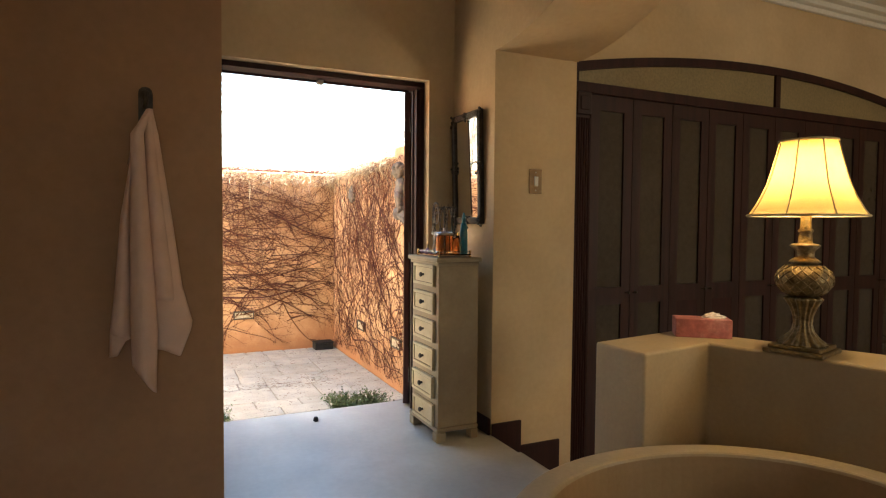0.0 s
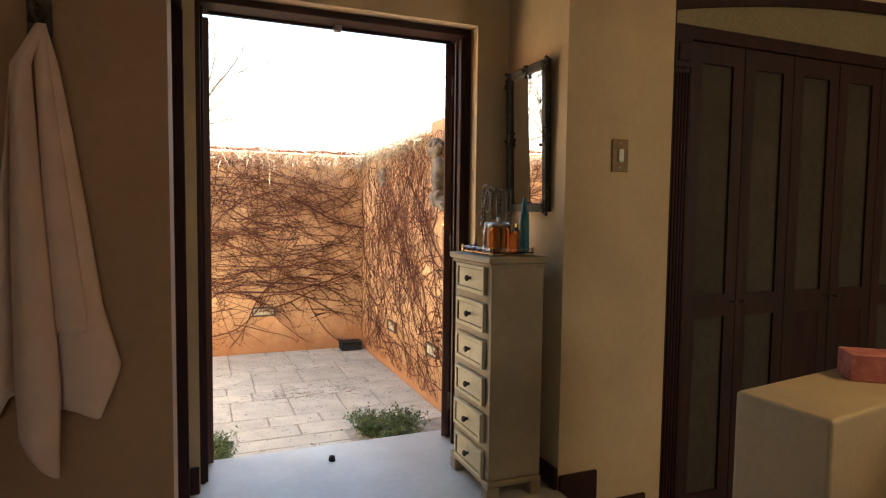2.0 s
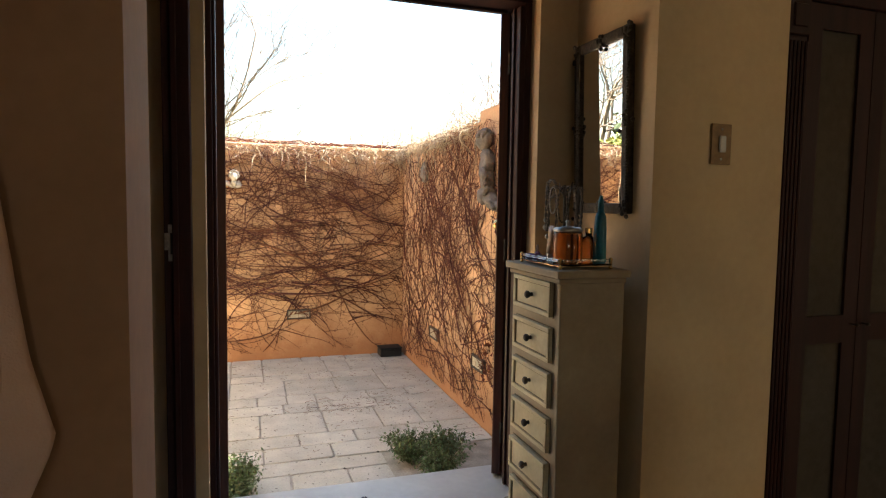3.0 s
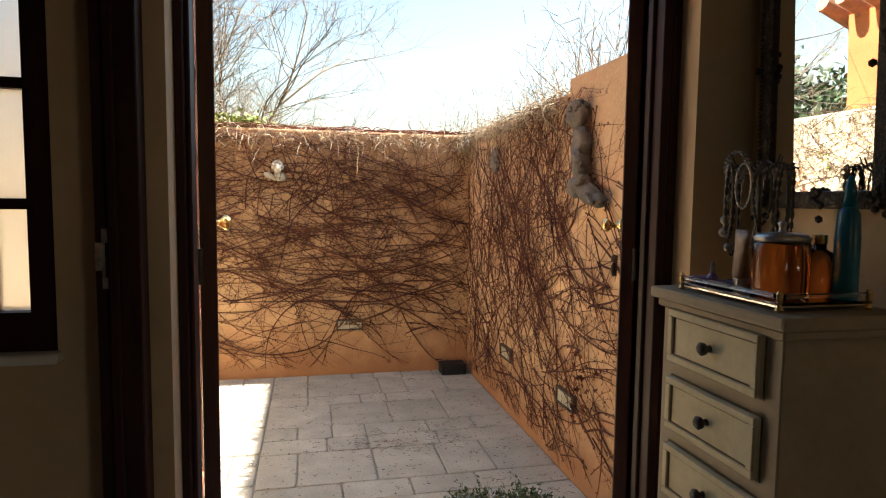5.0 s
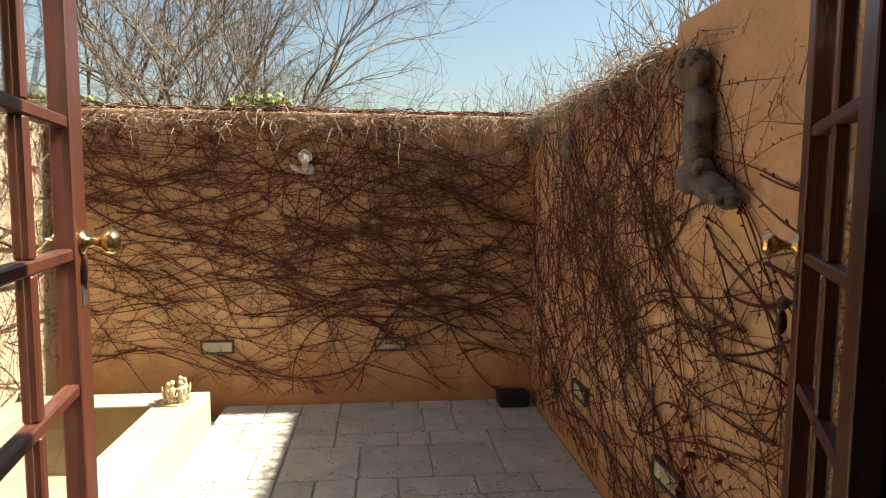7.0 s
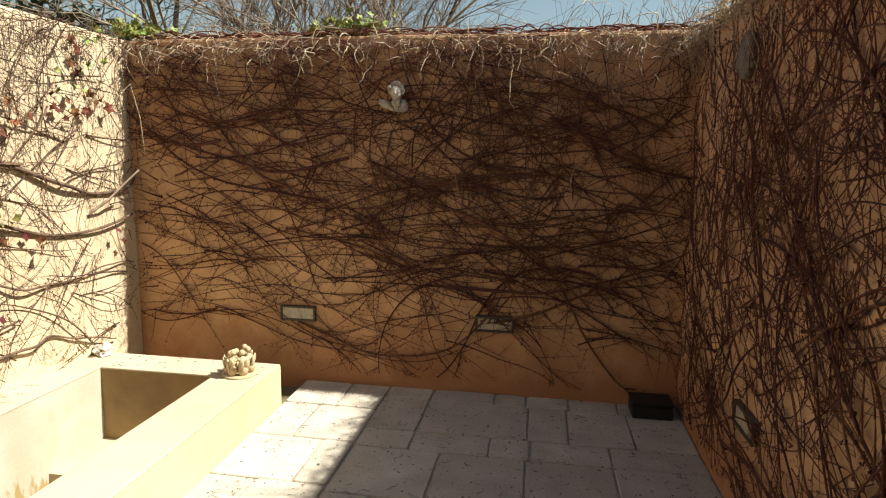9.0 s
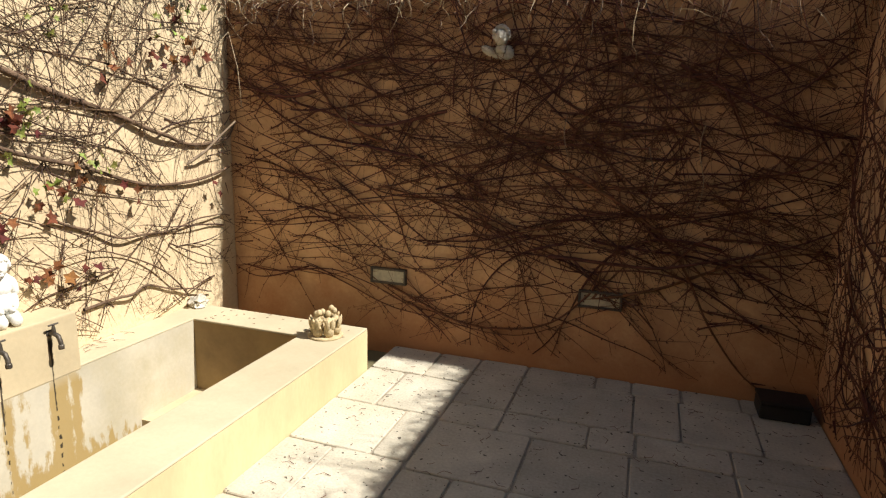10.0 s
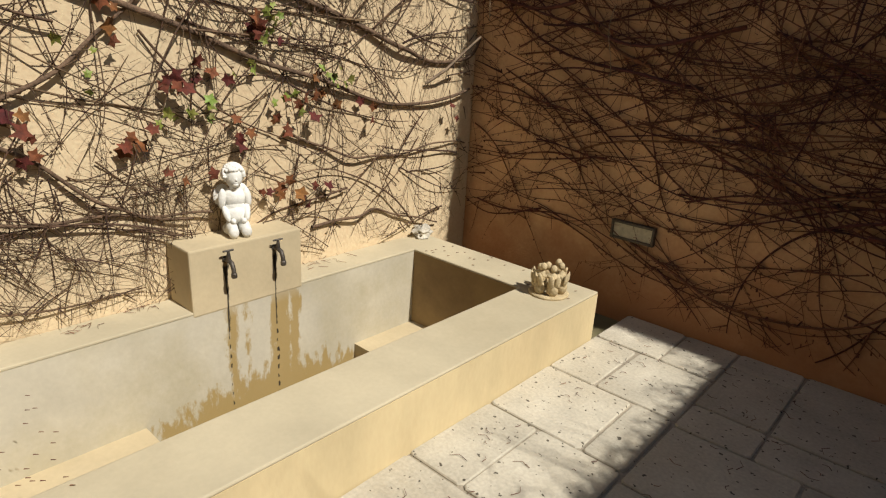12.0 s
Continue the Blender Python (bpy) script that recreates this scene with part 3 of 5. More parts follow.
# right wall: shoots that cross one another, dense by the corner, thin near the house
t = Tubes(4)
W = 3.9
RIGHT_SIDE = ((2.05, WY1, 0), (0, 1, 0), (-1, 0, 0), rng)
def crossing(a, b):
    return rng.choice((-0.75, -0.4, -0.15, 0.1, 0.3, 0.5, 0.9)) + math.pi * (rng.random() < 0.5) + rng.normal(0, 0.2)
starts = [(rng.uniform(0.5, 3.85), rng.uniform(-0.25, 1.4)) for _ in range(180)] + [(rng.uniform(1.4, 3.85), rng.uniform(-0.2, 1.8)) for _ in range(90)]
creeper(t, *RIGHT_SIDE, starts, crossing, 1.2, 0.19, 0.05, 0.0041, 1.93, W, 0.42, 0.016, bud=0.25)
starts = [(rng.uniform(1.7, 3.9), rng.uniform(0.9, 1.93)) for _ in range(120)] + [(rng.uniform(1.55, 2.4), rng.uniform(1.3, 1.93)) for _ in range(50)]
creeper(t, *RIGHT_SIDE, starts, any_way, 0.7, 0.2, 0.03, 0.0032, 1.96, W, 0.8, 0.035)
starts = [(rng.uniform(0.6, 3.4), rng.uniform(-0.2, 1.2)) for _ in range(30)]
creeper(t, *RIGHT_SIDE, starts, crossing, 1.9, 0.15, 0.06, 0.0062, 1.9, W, 0.5, bud=0.2)
stuff("creeper_right", t.mesh("creeper_right", STEM), "tangled leafless russet creeper on the garden wall", "creeper")
t = Tubes(4)
cascade(t, (2.05, 5.55, 0), (0, 1, 0), (-1, 0, 0), rng, 330, 2.35, 1.95, 0.9, 0.0028)
cascade(t, (2.05, 5.55, 0), (0, 1, 0), (-1, 0, 0), rng, 60, 2.35, 1.93, 1.8, 0.0034, 0.1, 0.2)
stuff("creeper_fringe_right", t.mesh("creeper_fringe_right", STEM_DRY), "bleached dry creeper ends along the wall top", "creeper")

# left wall: thick old limbs, fine twigs and a few leaves
t = Tubes(6)
OLD_BOUGHS = (((5.4, 1.22), (5.77, 1.11), (6.27, 0.93), (6.74, 0.80), (7.28, 0.65), (7.86, 0.78)), ((6.2, 1.3), (6.63, 1.17), (7.19, 1.0), (7.36, 0.93), (7.74, 0.91), (7.9, 1.08)),
         ((5.1, 0.72), (5.39, 0.58), (5.63, 0.36), (5.79, 0.28), (6.1, 0.26)), ((6.45, 0.6), (6.73, 0.47), (6.95, 0.41), (7.29, 0.41), (7.57, 0.47), (7.83, 0.42)),
         ((6.59, 0.09), (6.87, 0.09), (7.03, 0.12), (7.29, 0.03), (7.6, -0.06)), ((5.0, 0.38), (5.35, 0.33), (5.72, 0.3), (6.0, 0.24)), ((5.2, 0.68), (5.54, 0.86), (5.8, 1.08), (6.0, 1.35)))
for k, limb in enumerate(OLD_BOUGHS):
    q = np.array(limb)
    s = np.linspace(0, len(q) - 1, 40)
    yy, zz = np.interp(s, range(len(q)), q[:, 0]), np.interp(s, range(len(q)), q[:, 1])
    yy, zz = [np.convolve(np.pad(w, 3, "edge"), np.ones(7) / 7, "valid") for w in (yy, zz)]
    pts = np.stack([-1.65 + 0.025 + 0.012 * np.sin(s * 3 + k), yy, zz + 0.006 * np.sin(s * 5 + k)], 1)
    r0 = (0.015, 0.016, 0.010, 0.008, 0.009, 0.009, 0.010)[k]
    t.add(pts, r0, r0 * 0.55)
stuff("creeper_limbs_left", t.mesh("creeper_limbs_left", BOUGH), "thick weathered old creeper limbs on the sunlit wall", "creeper")
t = Tubes(4)
W = 3.88
starts = [(rng.uniform(0, W), rng.uniform(-0.05, 1.9)) for _ in range(135)]
creeper(t, (-1.65, WY1, 0), (0, 1, 0), (1, 0, 0), rng, starts, lambda a, b: rng.choice((0.0, math.pi)) + rng.normal(0, 0.4), 1.3, 0.15, 0.06, 0.0046, 1.95, W, 0.6, 0.02, -0.08, 0.2)
starts = [(rng.uniform(0, W), rng.uniform(0.4, 1.9)) for _ in range(125)]
creeper(t, (-1.65, WY1, 0), (0, 1, 0), (1, 0, 0), rng, starts, lambda a, b: -1.57 + rng.normal(0, 0.45), 0.7, 0.12, 0.06, 0.0028, 1.95, W, 0.5, 0.03, -0.08, 0.15)
starts = [(rng.uniform(1.0, 2.1), rng.uniform(0.15, 0.6)) for _ in range(90)]
creeper(t, (-1.65, WY1, 0), (0, 1, 0), (1, 0, 0), rng, starts, lambda a, b: -1.2 + rng.normal(0, 0.7), 0.4, 0.16, 0.06, 0.0026, 1.2, W, 0.9, 0.03, -0.1)
starts = [(rng.uniform(0, W), rng.uniform(1.2, 1.92)) for _ in range(110)]
creeper(t, (-1.65, WY1, 0), (0, 1, 0), (1, 0, 0), rng, starts, lambda a, b: rng.uniform(0, 6.28), 0.6, 0.16, 0.03, 0.0032, 1.95, W, 0.8, 0.05, bud=0.15)
cascade(t, (-1.65, WY1, 0), (0, 1, 0), (1, 0, 0), rng, 340, W, 1.93, 1.2)
stuff("creeper_left", t.mesh("creeper_left", STEM_SUN), "sunlit leafless creeper twigs on the garden wall", "creeper")
spots = []
for y, z, c in ((5.69, 1.03, 3), (6.33, 1.04, 6), (6.08, 0.82, 4), (6.45, 0.67, 6), (6.67, 0.74, 6), (5.43, 0.66, 6), (5.92, 0.81, 4), (6.52, 0.3, 5), (6.39, 0.32, 5), (5.97, 0.48, 2), (5.75, 0.62, 4), (6.2, 0.62, 5), (6.9, 1.35, 5), (7.2, 1.45, 6), (7.5, 1.5, 5), (7.6, 0.7, 1), (6.95, 0.62, 2), (7.4, 1.75, 6)):
    for _ in range(c + 1):
        spots.append(((-1.65 + rng.uniform(0.03, 0.09), y + rng.normal(0, 0.05), z + rng.normal(0, 0.05)), (1, rng.normal(0, 0.6), rng.normal(0, 0.6)), rng.uniform(0.6, 1.2)))
for _ in range(26):
    spots.append(((2.05 - rng.uniform(0.02, 0.06), 5.27 + rng.normal(0, 0.1), 0.25 + rng.normal(0, 0.12)), (-1, rng.normal(0, 0.6), rng.normal(0, 0.6)), rng.uniform(0.4, 0.8)))
stuff("creeper_leaves_red", leaf_mesh("creeper_leaves_red", LEAF_RED, spots, 0.036, 5), "withered crimson creeper leaves", "leaves")
spots = []
for y, z, c in ((6.74, 0.87, 8), (5.88, 0.67, 5), (6.42, 1.12, 8), (7.3, 1.6, 8), (7.5, 1.8, 10), (6.6, 1.5, 6), (6.1, 0.7, 5), (6.45, 0.72, 4), (5.6, 0.85, 4), (6.3, 0.95, 5)):
    for _ in range(c):
        spots.append(((-1.65 + rng.uniform(0.03, 0.09), y + rng.normal(0, 0.06), z + rng.normal(0, 0.05)), (1, rng.normal(0, 0.6), rng.normal(0, 0.6)), rng.uniform(0.5, 1.0)))
for _ in range(420):
    if rng.random() < 0.55:
        spots.append(((rng.normal(-0.12, 0.14), 7.98 + rng.normal(0, 0.05), 1.95 + abs(rng.normal(0, 0.05))), (rng.normal(), -1, rng.normal()), rng.uniform(0.5, 1.0)))
    else:
        spots.append(((-1.6 + rng.normal(0, 0.12), 7.95 + rng.normal(0, 0.08), 1.96 + abs(rng.normal(0, 0.05))), (rng.normal(), -1, rng.normal()), rng.uniform(0.5, 1.0)))
stuff("creeper_leaves_green", leaf_mesh("creeper_leaves_green", LEAF_GREEN, spots, 0.032, 5), "fresh green creeper leaves", "leaves")


# ---- trees and bushes beyond the walls ----
def bare_tree(place, height, spread, rng, levels=5, r=0.07, lean=0.0, twigs=4):
    trunk, crown = Tubes(6), Tubes(3)

    def limb(p, d, length, r0, lvl):
        pts, n = [p.copy()], 5 if lvl < 3 else 4
        for k in range(n):
            d = d + rng.normal(0, 0.12, 3) + np.array((0, 0, 0.05))
            d /= np.linalg.norm(d)
            p = p + d * length / n
            pts.append(p.copy())
        (trunk if lvl == 0 else crown).add(pts, r0, r0 * 0.6)
        if lvl < levels:
            for k in range(twigs if lvl else 5):
                q = pts[rng.integers(2, len(pts))] if k else pts[-1]
                e = d + rng.normal(0, spread, 3) * np.array((1, 1, 0.6))
                e /= np.linalg.norm(e)
                limb(q.copy(), e, length * rng.uniform(0.55, 0.85), r0 * (0.5 if lvl else 0.6), lvl + 1)

    ob = thing("bare_tree", "leafless winter tree with fine grey twigs behind the wall", "tree", pose(*place), "trees beyond the wall")
    limb(np.zeros(3), np.array((lean, 0, 1.0)), height * 0.36, r, 0)
    for nm, tb, mt in (("trunk", trunk, BARK), ("crown", crown, TWIG)):
        new(nm, tb.mesh(nm, mt)).parent = ob
    return ob


rng = np.random.default_rng(21)
bare_tree((-2.5, 11.4, G - 0.06), 6.6, 0.6, rng, 5, 0.085, 0.22, 5)
bare_tree((-1.0, 10.9, G - 0.06), 5.0, 0.6, rng, 5, 0.06, 0.2, 5)
bare_tree((-4.4, 12.4, G - 0.06), 7.2, 0.55, rng, 5, 0.09, 0.1, 4)
bare_tree((-1.8, 10.6, G - 0.06), 4.6, 0.55, rng, 5, 0.055, 0.15, 5)


def twig_bush(name, spans, rng, label):
    tb = Tubes(3)
    for x, y, z, h, c in spans:
        for _ in range(c):
            p = np.array((x + rng.normal(0, 0.12), y + rng.normal(0, 0.22), z))
            d = np.array((rng.normal(0, 0.25), rng.normal(0, 0.3), 1.0))
            pts = []
            for k in range(9):
                pts.append(p.copy())
                d = d / np.linalg.norm(d) + rng.normal(0, 0.09, 3)
                p = p + d * h / 9
                if k > 2 and rng.random() < 0.75:
                    e, q, sub = d + rng.normal(0, 0.5, 3), p.copy(), []
                    for _ in range(4):
                        sub.append(q.copy())
                        e = e / np.linalg.norm(e) + rng.normal(0, 0.12, 3)
                        q = q + e * h * 0.05
                    tb.add(sub, 0.003, 0.0014)
            tb.add(pts, 0.0052, 0.002)
    return tagged(new(name, tb.mesh(name, TWIG)), label, "bush", kind="stuff")


twig_bush("bare_bush", [(2.45, 5.75, 1.55, 1.0, 26), (2.45, 6.05, 1.55, 1.0, 30), (2.5, 6.5, 1.55, 0.9, 28), (2.5, 7.0, 1.55, 0.8, 26), (2.5, 7.5, 1.5, 0.9, 26), (2.55, 8.3, 1.5, 0.95, 26), (2.4, 9.2, 1.5, 1.05, 26), (2.3, 10.2, 1.5, 1.1, 20), (1.7, 8.5, 1.6, 0.6, 14), (1.2, 8.6, 1.6, 0.5, 8)],
          rng, "leafless bush twigs reaching over the wall")


def leafy_tree(place, size, rng, label, count=2600):
    ob = thing("evergreen_tree", label, "tree", pose(*place), "evergreen trees beyond the wall")
    tb = Tubes(6)
    tb.add([(0, 0, 0), (0.05, 0, size[2] * 0.4), (0, 0.05, size[2] * 0.9)], 0.12, 0.05)
    clumps, spots = [], []
    for _ in range(34):
        a, b, c = rng.normal(0, 0.42, 3)
        q = np.array((a * size[0], b * size[1], size[2] * (0.85 + 0.45 * c)))
        clumps.append(q)
        tb.add([(0, 0, size[2] * 0.5), q * (0.5, 0.5, 0.8), q], 0.03, 0.008)
    for _ in range(count):
        q = clumps[rng.integers(len(clumps))] + rng.normal(0, 0.16, 3) * np.array(size) * 0.6
        spots.append((tuple(q), tuple(rng.normal(0, 1, 3)), rng.uniform(0.6, 1.3)))
    new("trunk", tb.mesh("trunk", BARK)).parent = ob
    new("crown", leaf_mesh("crown", LEAF_DARK, spots, 0.10)).parent = ob
    return ob


leafy_tree((-5.2, 10.3, G - 0.06), (1.2, 1.2, 2.6), rng, "dense olive-green evergreen tree beyond the wall")
leafy_tree((-7.5, 13.0, G - 0.06), (1.8, 1.8, 3.2), rng, "dense olive-green evergreen tree beyond the wall")
leafy_tree((-3.3, 9.3, G - 0.06), (0.8, 0.8, 2.2), rng, "dense olive-green evergreen tree beyond the wall", 1500)

# ---- the wing of the house seen in the mirror ----
wing = thing("house_wing", "sunlit orange plastered house wing with a tiled eave", "house")
part("wall", box((-4.4, -3.6, 4.2, 8.25, -0.43, 3.3)), material("deep_orange_plaster", (0.45, 0.14, 0.04), 0.9, scale=2, vary=0.2, bump=0.2), wing)
bm = bmesh.new()
for k in range(16):
    m = pose(-3.55, 4.3 + k * 0.27, 3.36, 0, 68, 0)
    bmesh.ops.create_cone(bm, segments=10, radius1=0.11, radius2=0.09, depth=0.5, matrix=m, cap_ends=True)
part("roof", bm, material("terracotta_tile", (0.42, 0.20, 0.11), 0.85, scale=8, vary=0.3, bump=0.3), wing, "terracotta barrel tiles")


# ---- garden door: frame and two glazed leaves ----
frame_ob = thing("door_frame", "dark varnished mahogany frame of the garden door", "door frame")
frame_ob["kind"] = "structure"
part("jamb", box((DX0, DX0 + 0.022, 3.70, 3.85, 0, 2.195), (DX0 + 0.022, DX0 + 0.034, 3.715, 3.77, 0, 2.18), bevel=0.003), MAHOGANY, frame_ob)
part("jamb", box((DX1 - 0.03, DX1, 3.70, 3.90, 0, 2.195), (DX1 - 0.056, DX1 - 0.03, 3.70, 3.79, 0, 2.18), (DX1 - 0.066, DX1 - 0.056, 3.745, 3.765, 0, 2.18), bevel=0.003), MAHOGANY, frame_ob)
part("head", box((DX0, DX1, 3.70, 3.895, 2.195, 2.228), (DX0 + 0.06, DX1 - 0.06, 3.83, 3.85, 2.183, 2.195), bevel=0.003), MAHOGANY, frame_ob)
part("bolt_catch", box((0.845, 0.885, 3.78, 3.82, 2.165, 2.194), bevel=0.003), STEEL, frame_ob, "small steel bolt catch")


def door_leaf(name, place, sign, label):
    """A glazed leaf, 5 panes high and 2 wide, its hinge edge at the origin; sign: the side on which the knob stands out."""
    w, h, th = 0.615, 2.185, 0.044
    d = thing(name, label, "door", place)
    d["kind"] = "thing"
    st = 0.085
    for nm, x0, x1 in (("hinge_stile", 0.0, st), ("lock_stile", w - st, w)):
        part(nm, box((x0, x1, -th / 2, th / 2, 0.012, h), bevel=0.003), SUNWOOD, d)
    for nm, z0, z1 in (("top_rail", h - 0.09, h), ("bottom_rail", 0.012, 0.29)):
        part(nm, box((st, w - st, -th / 2, th / 2, z0, z1), bevel=0.002), SUNWOOD, d)
    zs = [0.29, 0.59, 0.885, 1.175, 1.45, 1.745, h - 0.09]
    for z in zs[1:-1]:
        part("glazing_bar", box((st, w - st, -0.017, 0.017, z - 0.013, z + 0.013), bevel=0.004), SUNWOOD, d)
    xm = w / 2
    for a, b in zip(zs, zs[1:]):
        part("mullion", box((xm - 0.013, xm + 0.013, -0.016, 0.016, a + 0.013, b - 0.013), bevel=0.004), SUNWOOD, d)
        for x0, x1 in ((st, xm - 0.013), (xm + 0.013, w - st)):
            p = part("pane", box((x0, x1, -0.002, 0.002, a + 0.013, b - 0.013)), CLEAR, d)
            p.visible_shadow = False
    knob = part("knob", lathe([(0.0, 0), (0.027, 0.0), (0.027, 0.006), (0.012, 0.012), (0.010, 0.03), (0.016, 0.04), (0.026, 0.05), (0.028, 0.062), (0.018, 0.074), (0, 0.077)], 20,
                              m=pose(w - 0.045, sign * th / 2, 1.20, -90 * sign, 0, 0)), BRASS, d, "polished brass knob", smooth=True)
    part("keyhole_plate", box((w - 0.06, w - 0.03, sign * th / 2 - 0.003, sign * th / 2 + 0.003, 1.06, 1.14), bevel=0.001), IRON, d)
    for z in (0.22, 1.1, 1.96):
        part("hinge", lathe([(0.008, -0.05), (0.008, 0.05)], 10, m=pose(0.0, -sign * (th / 2), z)), IRON, d)
    return d


door_leaf("door_1", pose(0.248, 3.90, 0.0, 0, 0, 100.6), -1, "mahogany glazed garden door leaf standing open outwards")
door_leaf("door_2", pose(1.486, 3.84, 0.0, 0, 0, 61), 1, "mahogany glazed garden door leaf standing open outwards")
keys = thing("key_ring", "bunch of keys hanging from the garden door", "keys", pose(1.728, 4.372, 1.02))
part("tag", blob(bmesh.new(), (0, 0, 0), (0.014, 0.01, 0.03), sub=2), IRON, keys)
part("ring", lathe([(0.014, 0.0), (0.017, 0.002), (0.014, 0.004)], 14, m=pose(0, 0, 0.045, 90)), STEEL, keys)

# ---- side room: door frame and window ----
wc = thing("side_door_frame", "dark wooden door frame of the side room", "door frame")
wc["kind"] = "structure"
part("jamb", box((0.072, 0.162, 3.555, 3.618, 0, 2.16), (0.10, 0.12, 3.542, 3.555, 0, 2.10), bevel=0.003), MAHOGANY, wc)
part("jamb", box((0.072, 0.13, 2.702, 2.74, 0, 2.16), bevel=0.003), MAHOGANY, wc)
part("head", box((0.072, 0.162, 2.74, 3.555, 2.10, 2.158), bevel=0.003), MAHOGANY, wc)
st = part("strike_plate", box((0.086, 0.114, 3.551, 3.554, 1.09, 1.22), (0.074, 0.086, 3.548, 3.554, 1.13, 1.19)), STEEL, wc, "steel strike plate")
part("keeper", box((0.093, 0.106, 3.549, 3.5515, 1.115, 1.19)), PLASTIC_BLACK, st)
win = thing("window_1", "small dark-framed window with frosted panes", "window")
win["kind"] = "structure"
part("window_frame", box((-0.40, -0.37, 3.63, 3.70, 0.94, 2.05), (-0.085, -0.03, 3.63, 3.70, 0.94, 2.05), (-0.37, -0.085, 3.63, 3.70, 0.94, 1.03), (-0.37, -0.085, 3.63, 3.70, 2.0, 2.05)), MAHOGANY, win)
for z0, z1 in ((1.03, 1.258), (1.282, 1.521), (1.545, 1.78), (1.804, 2.0)):
    for x0, x1 in ((-0.37, -0.278), (-0.268, -0.177), (-0.165, -0.085)):
        p = part("pane", box((x0, x1, 3.662, 3.668, z0, z1)), FROST, win)
        p.visible_shadow = False
for z in (1.27, 1.533, 1.792):
    part("glazing_bar", box((-0.37, -0.085, 3.645, 3.69, z - 0.012, z + 0.012)), MAHOGANY, win)
for x in (-0.272, -0.171):
    part("mullion", box((x - 0.006, x + 0.006, 3.646, 3.688, 1.03, 2.0)), MAHOGANY, win)
part("window_sill", box((-0.41, -0.02, 3.585, 3.63, 0.92, 0.943), bevel=0.004), CEILING, win)
structure("baseboard_door", box((0.165, 0.203, 3.60, 3.619, 0, 0.12), (1.56, 1.73, 3.60, 3.619, 0, 0.12), bevel=0.002), MAHOGANY, "dark wooden skirting beside the garden door", "baseboard")
# two unseen windows, added to go with the fill lamps
for nm, x0, x1, z0, z1 in (("window_2", -1.15, -0.05, 1.15, 2.25), ("window_3", 3.95, 5.25, 1.05, 2.35)):
    w2 = thing(nm, "added unseen wooden window with clear glass", "window")
    w2["kind"] = "structure"
    part("window_frame", box((x0, x0 + 0.05, -2.58, -2.5, z0, z1), (x1 - 0.05, x1, -2.58, -2.5, z0, z1), (x0 + 0.05, x1 - 0.05, -2.58, -2.5, z0, z0 + 0.05), (x0 + 0.05, x1 - 0.05, -2.58, -2.5, z1 - 0.05, z1)), MAHOGANY, w2)
    part("pane", box((x0 + 0.05, x1 - 0.05, -2.545, -2.54, z0 + 0.05, z1 - 0.05)), CLEAR, w2).visible_shadow = False

# ---- chest of drawers and what stands on it ----
chest = thing("chest_of_drawers", "tall narrow taupe chest with six distressed cream drawers", "chest of drawers", pose(0, 0, 0))
X0, X1, Y0, Y1 = 1.385, 1.645, 3.085, 3.475
part("body", box((X0, X1, Y0, Y1, 0.085, 1.055), bevel=0.003), TAUPE, chest)
part("top", box((X0 - 0.026, X1 + 0.008, Y0 - 0.026, Y1 + 0.026, 1.055, 1.083), bevel=0.007, segs=2), TAUPE, chest)
part("cornice", box((X0 - 0.012, X1, Y0 - 0.012, Y1 + 0.012, 1.035, 1.055), bevel=0.004), TAUPE, chest)
part("plinth", box((X0 - 0.014, X1, Y0 - 0.014, Y1 + 0.014, 0.06, 0.085), bevel=0.005), TAUPE, chest)
for y0, y1 in ((Y0 - 0.014, Y0 + 0.05), (Y1 - 0.05, Y1 + 0.014)):
    for x0, x1 in ((X0 - 0.014, X0 + 0.05), (X1 - 0.05, X1)):
        part("foot", box((x0, x1, y0, y1, 0.0, 0.06), bevel=0.006), TAUPE, chest)
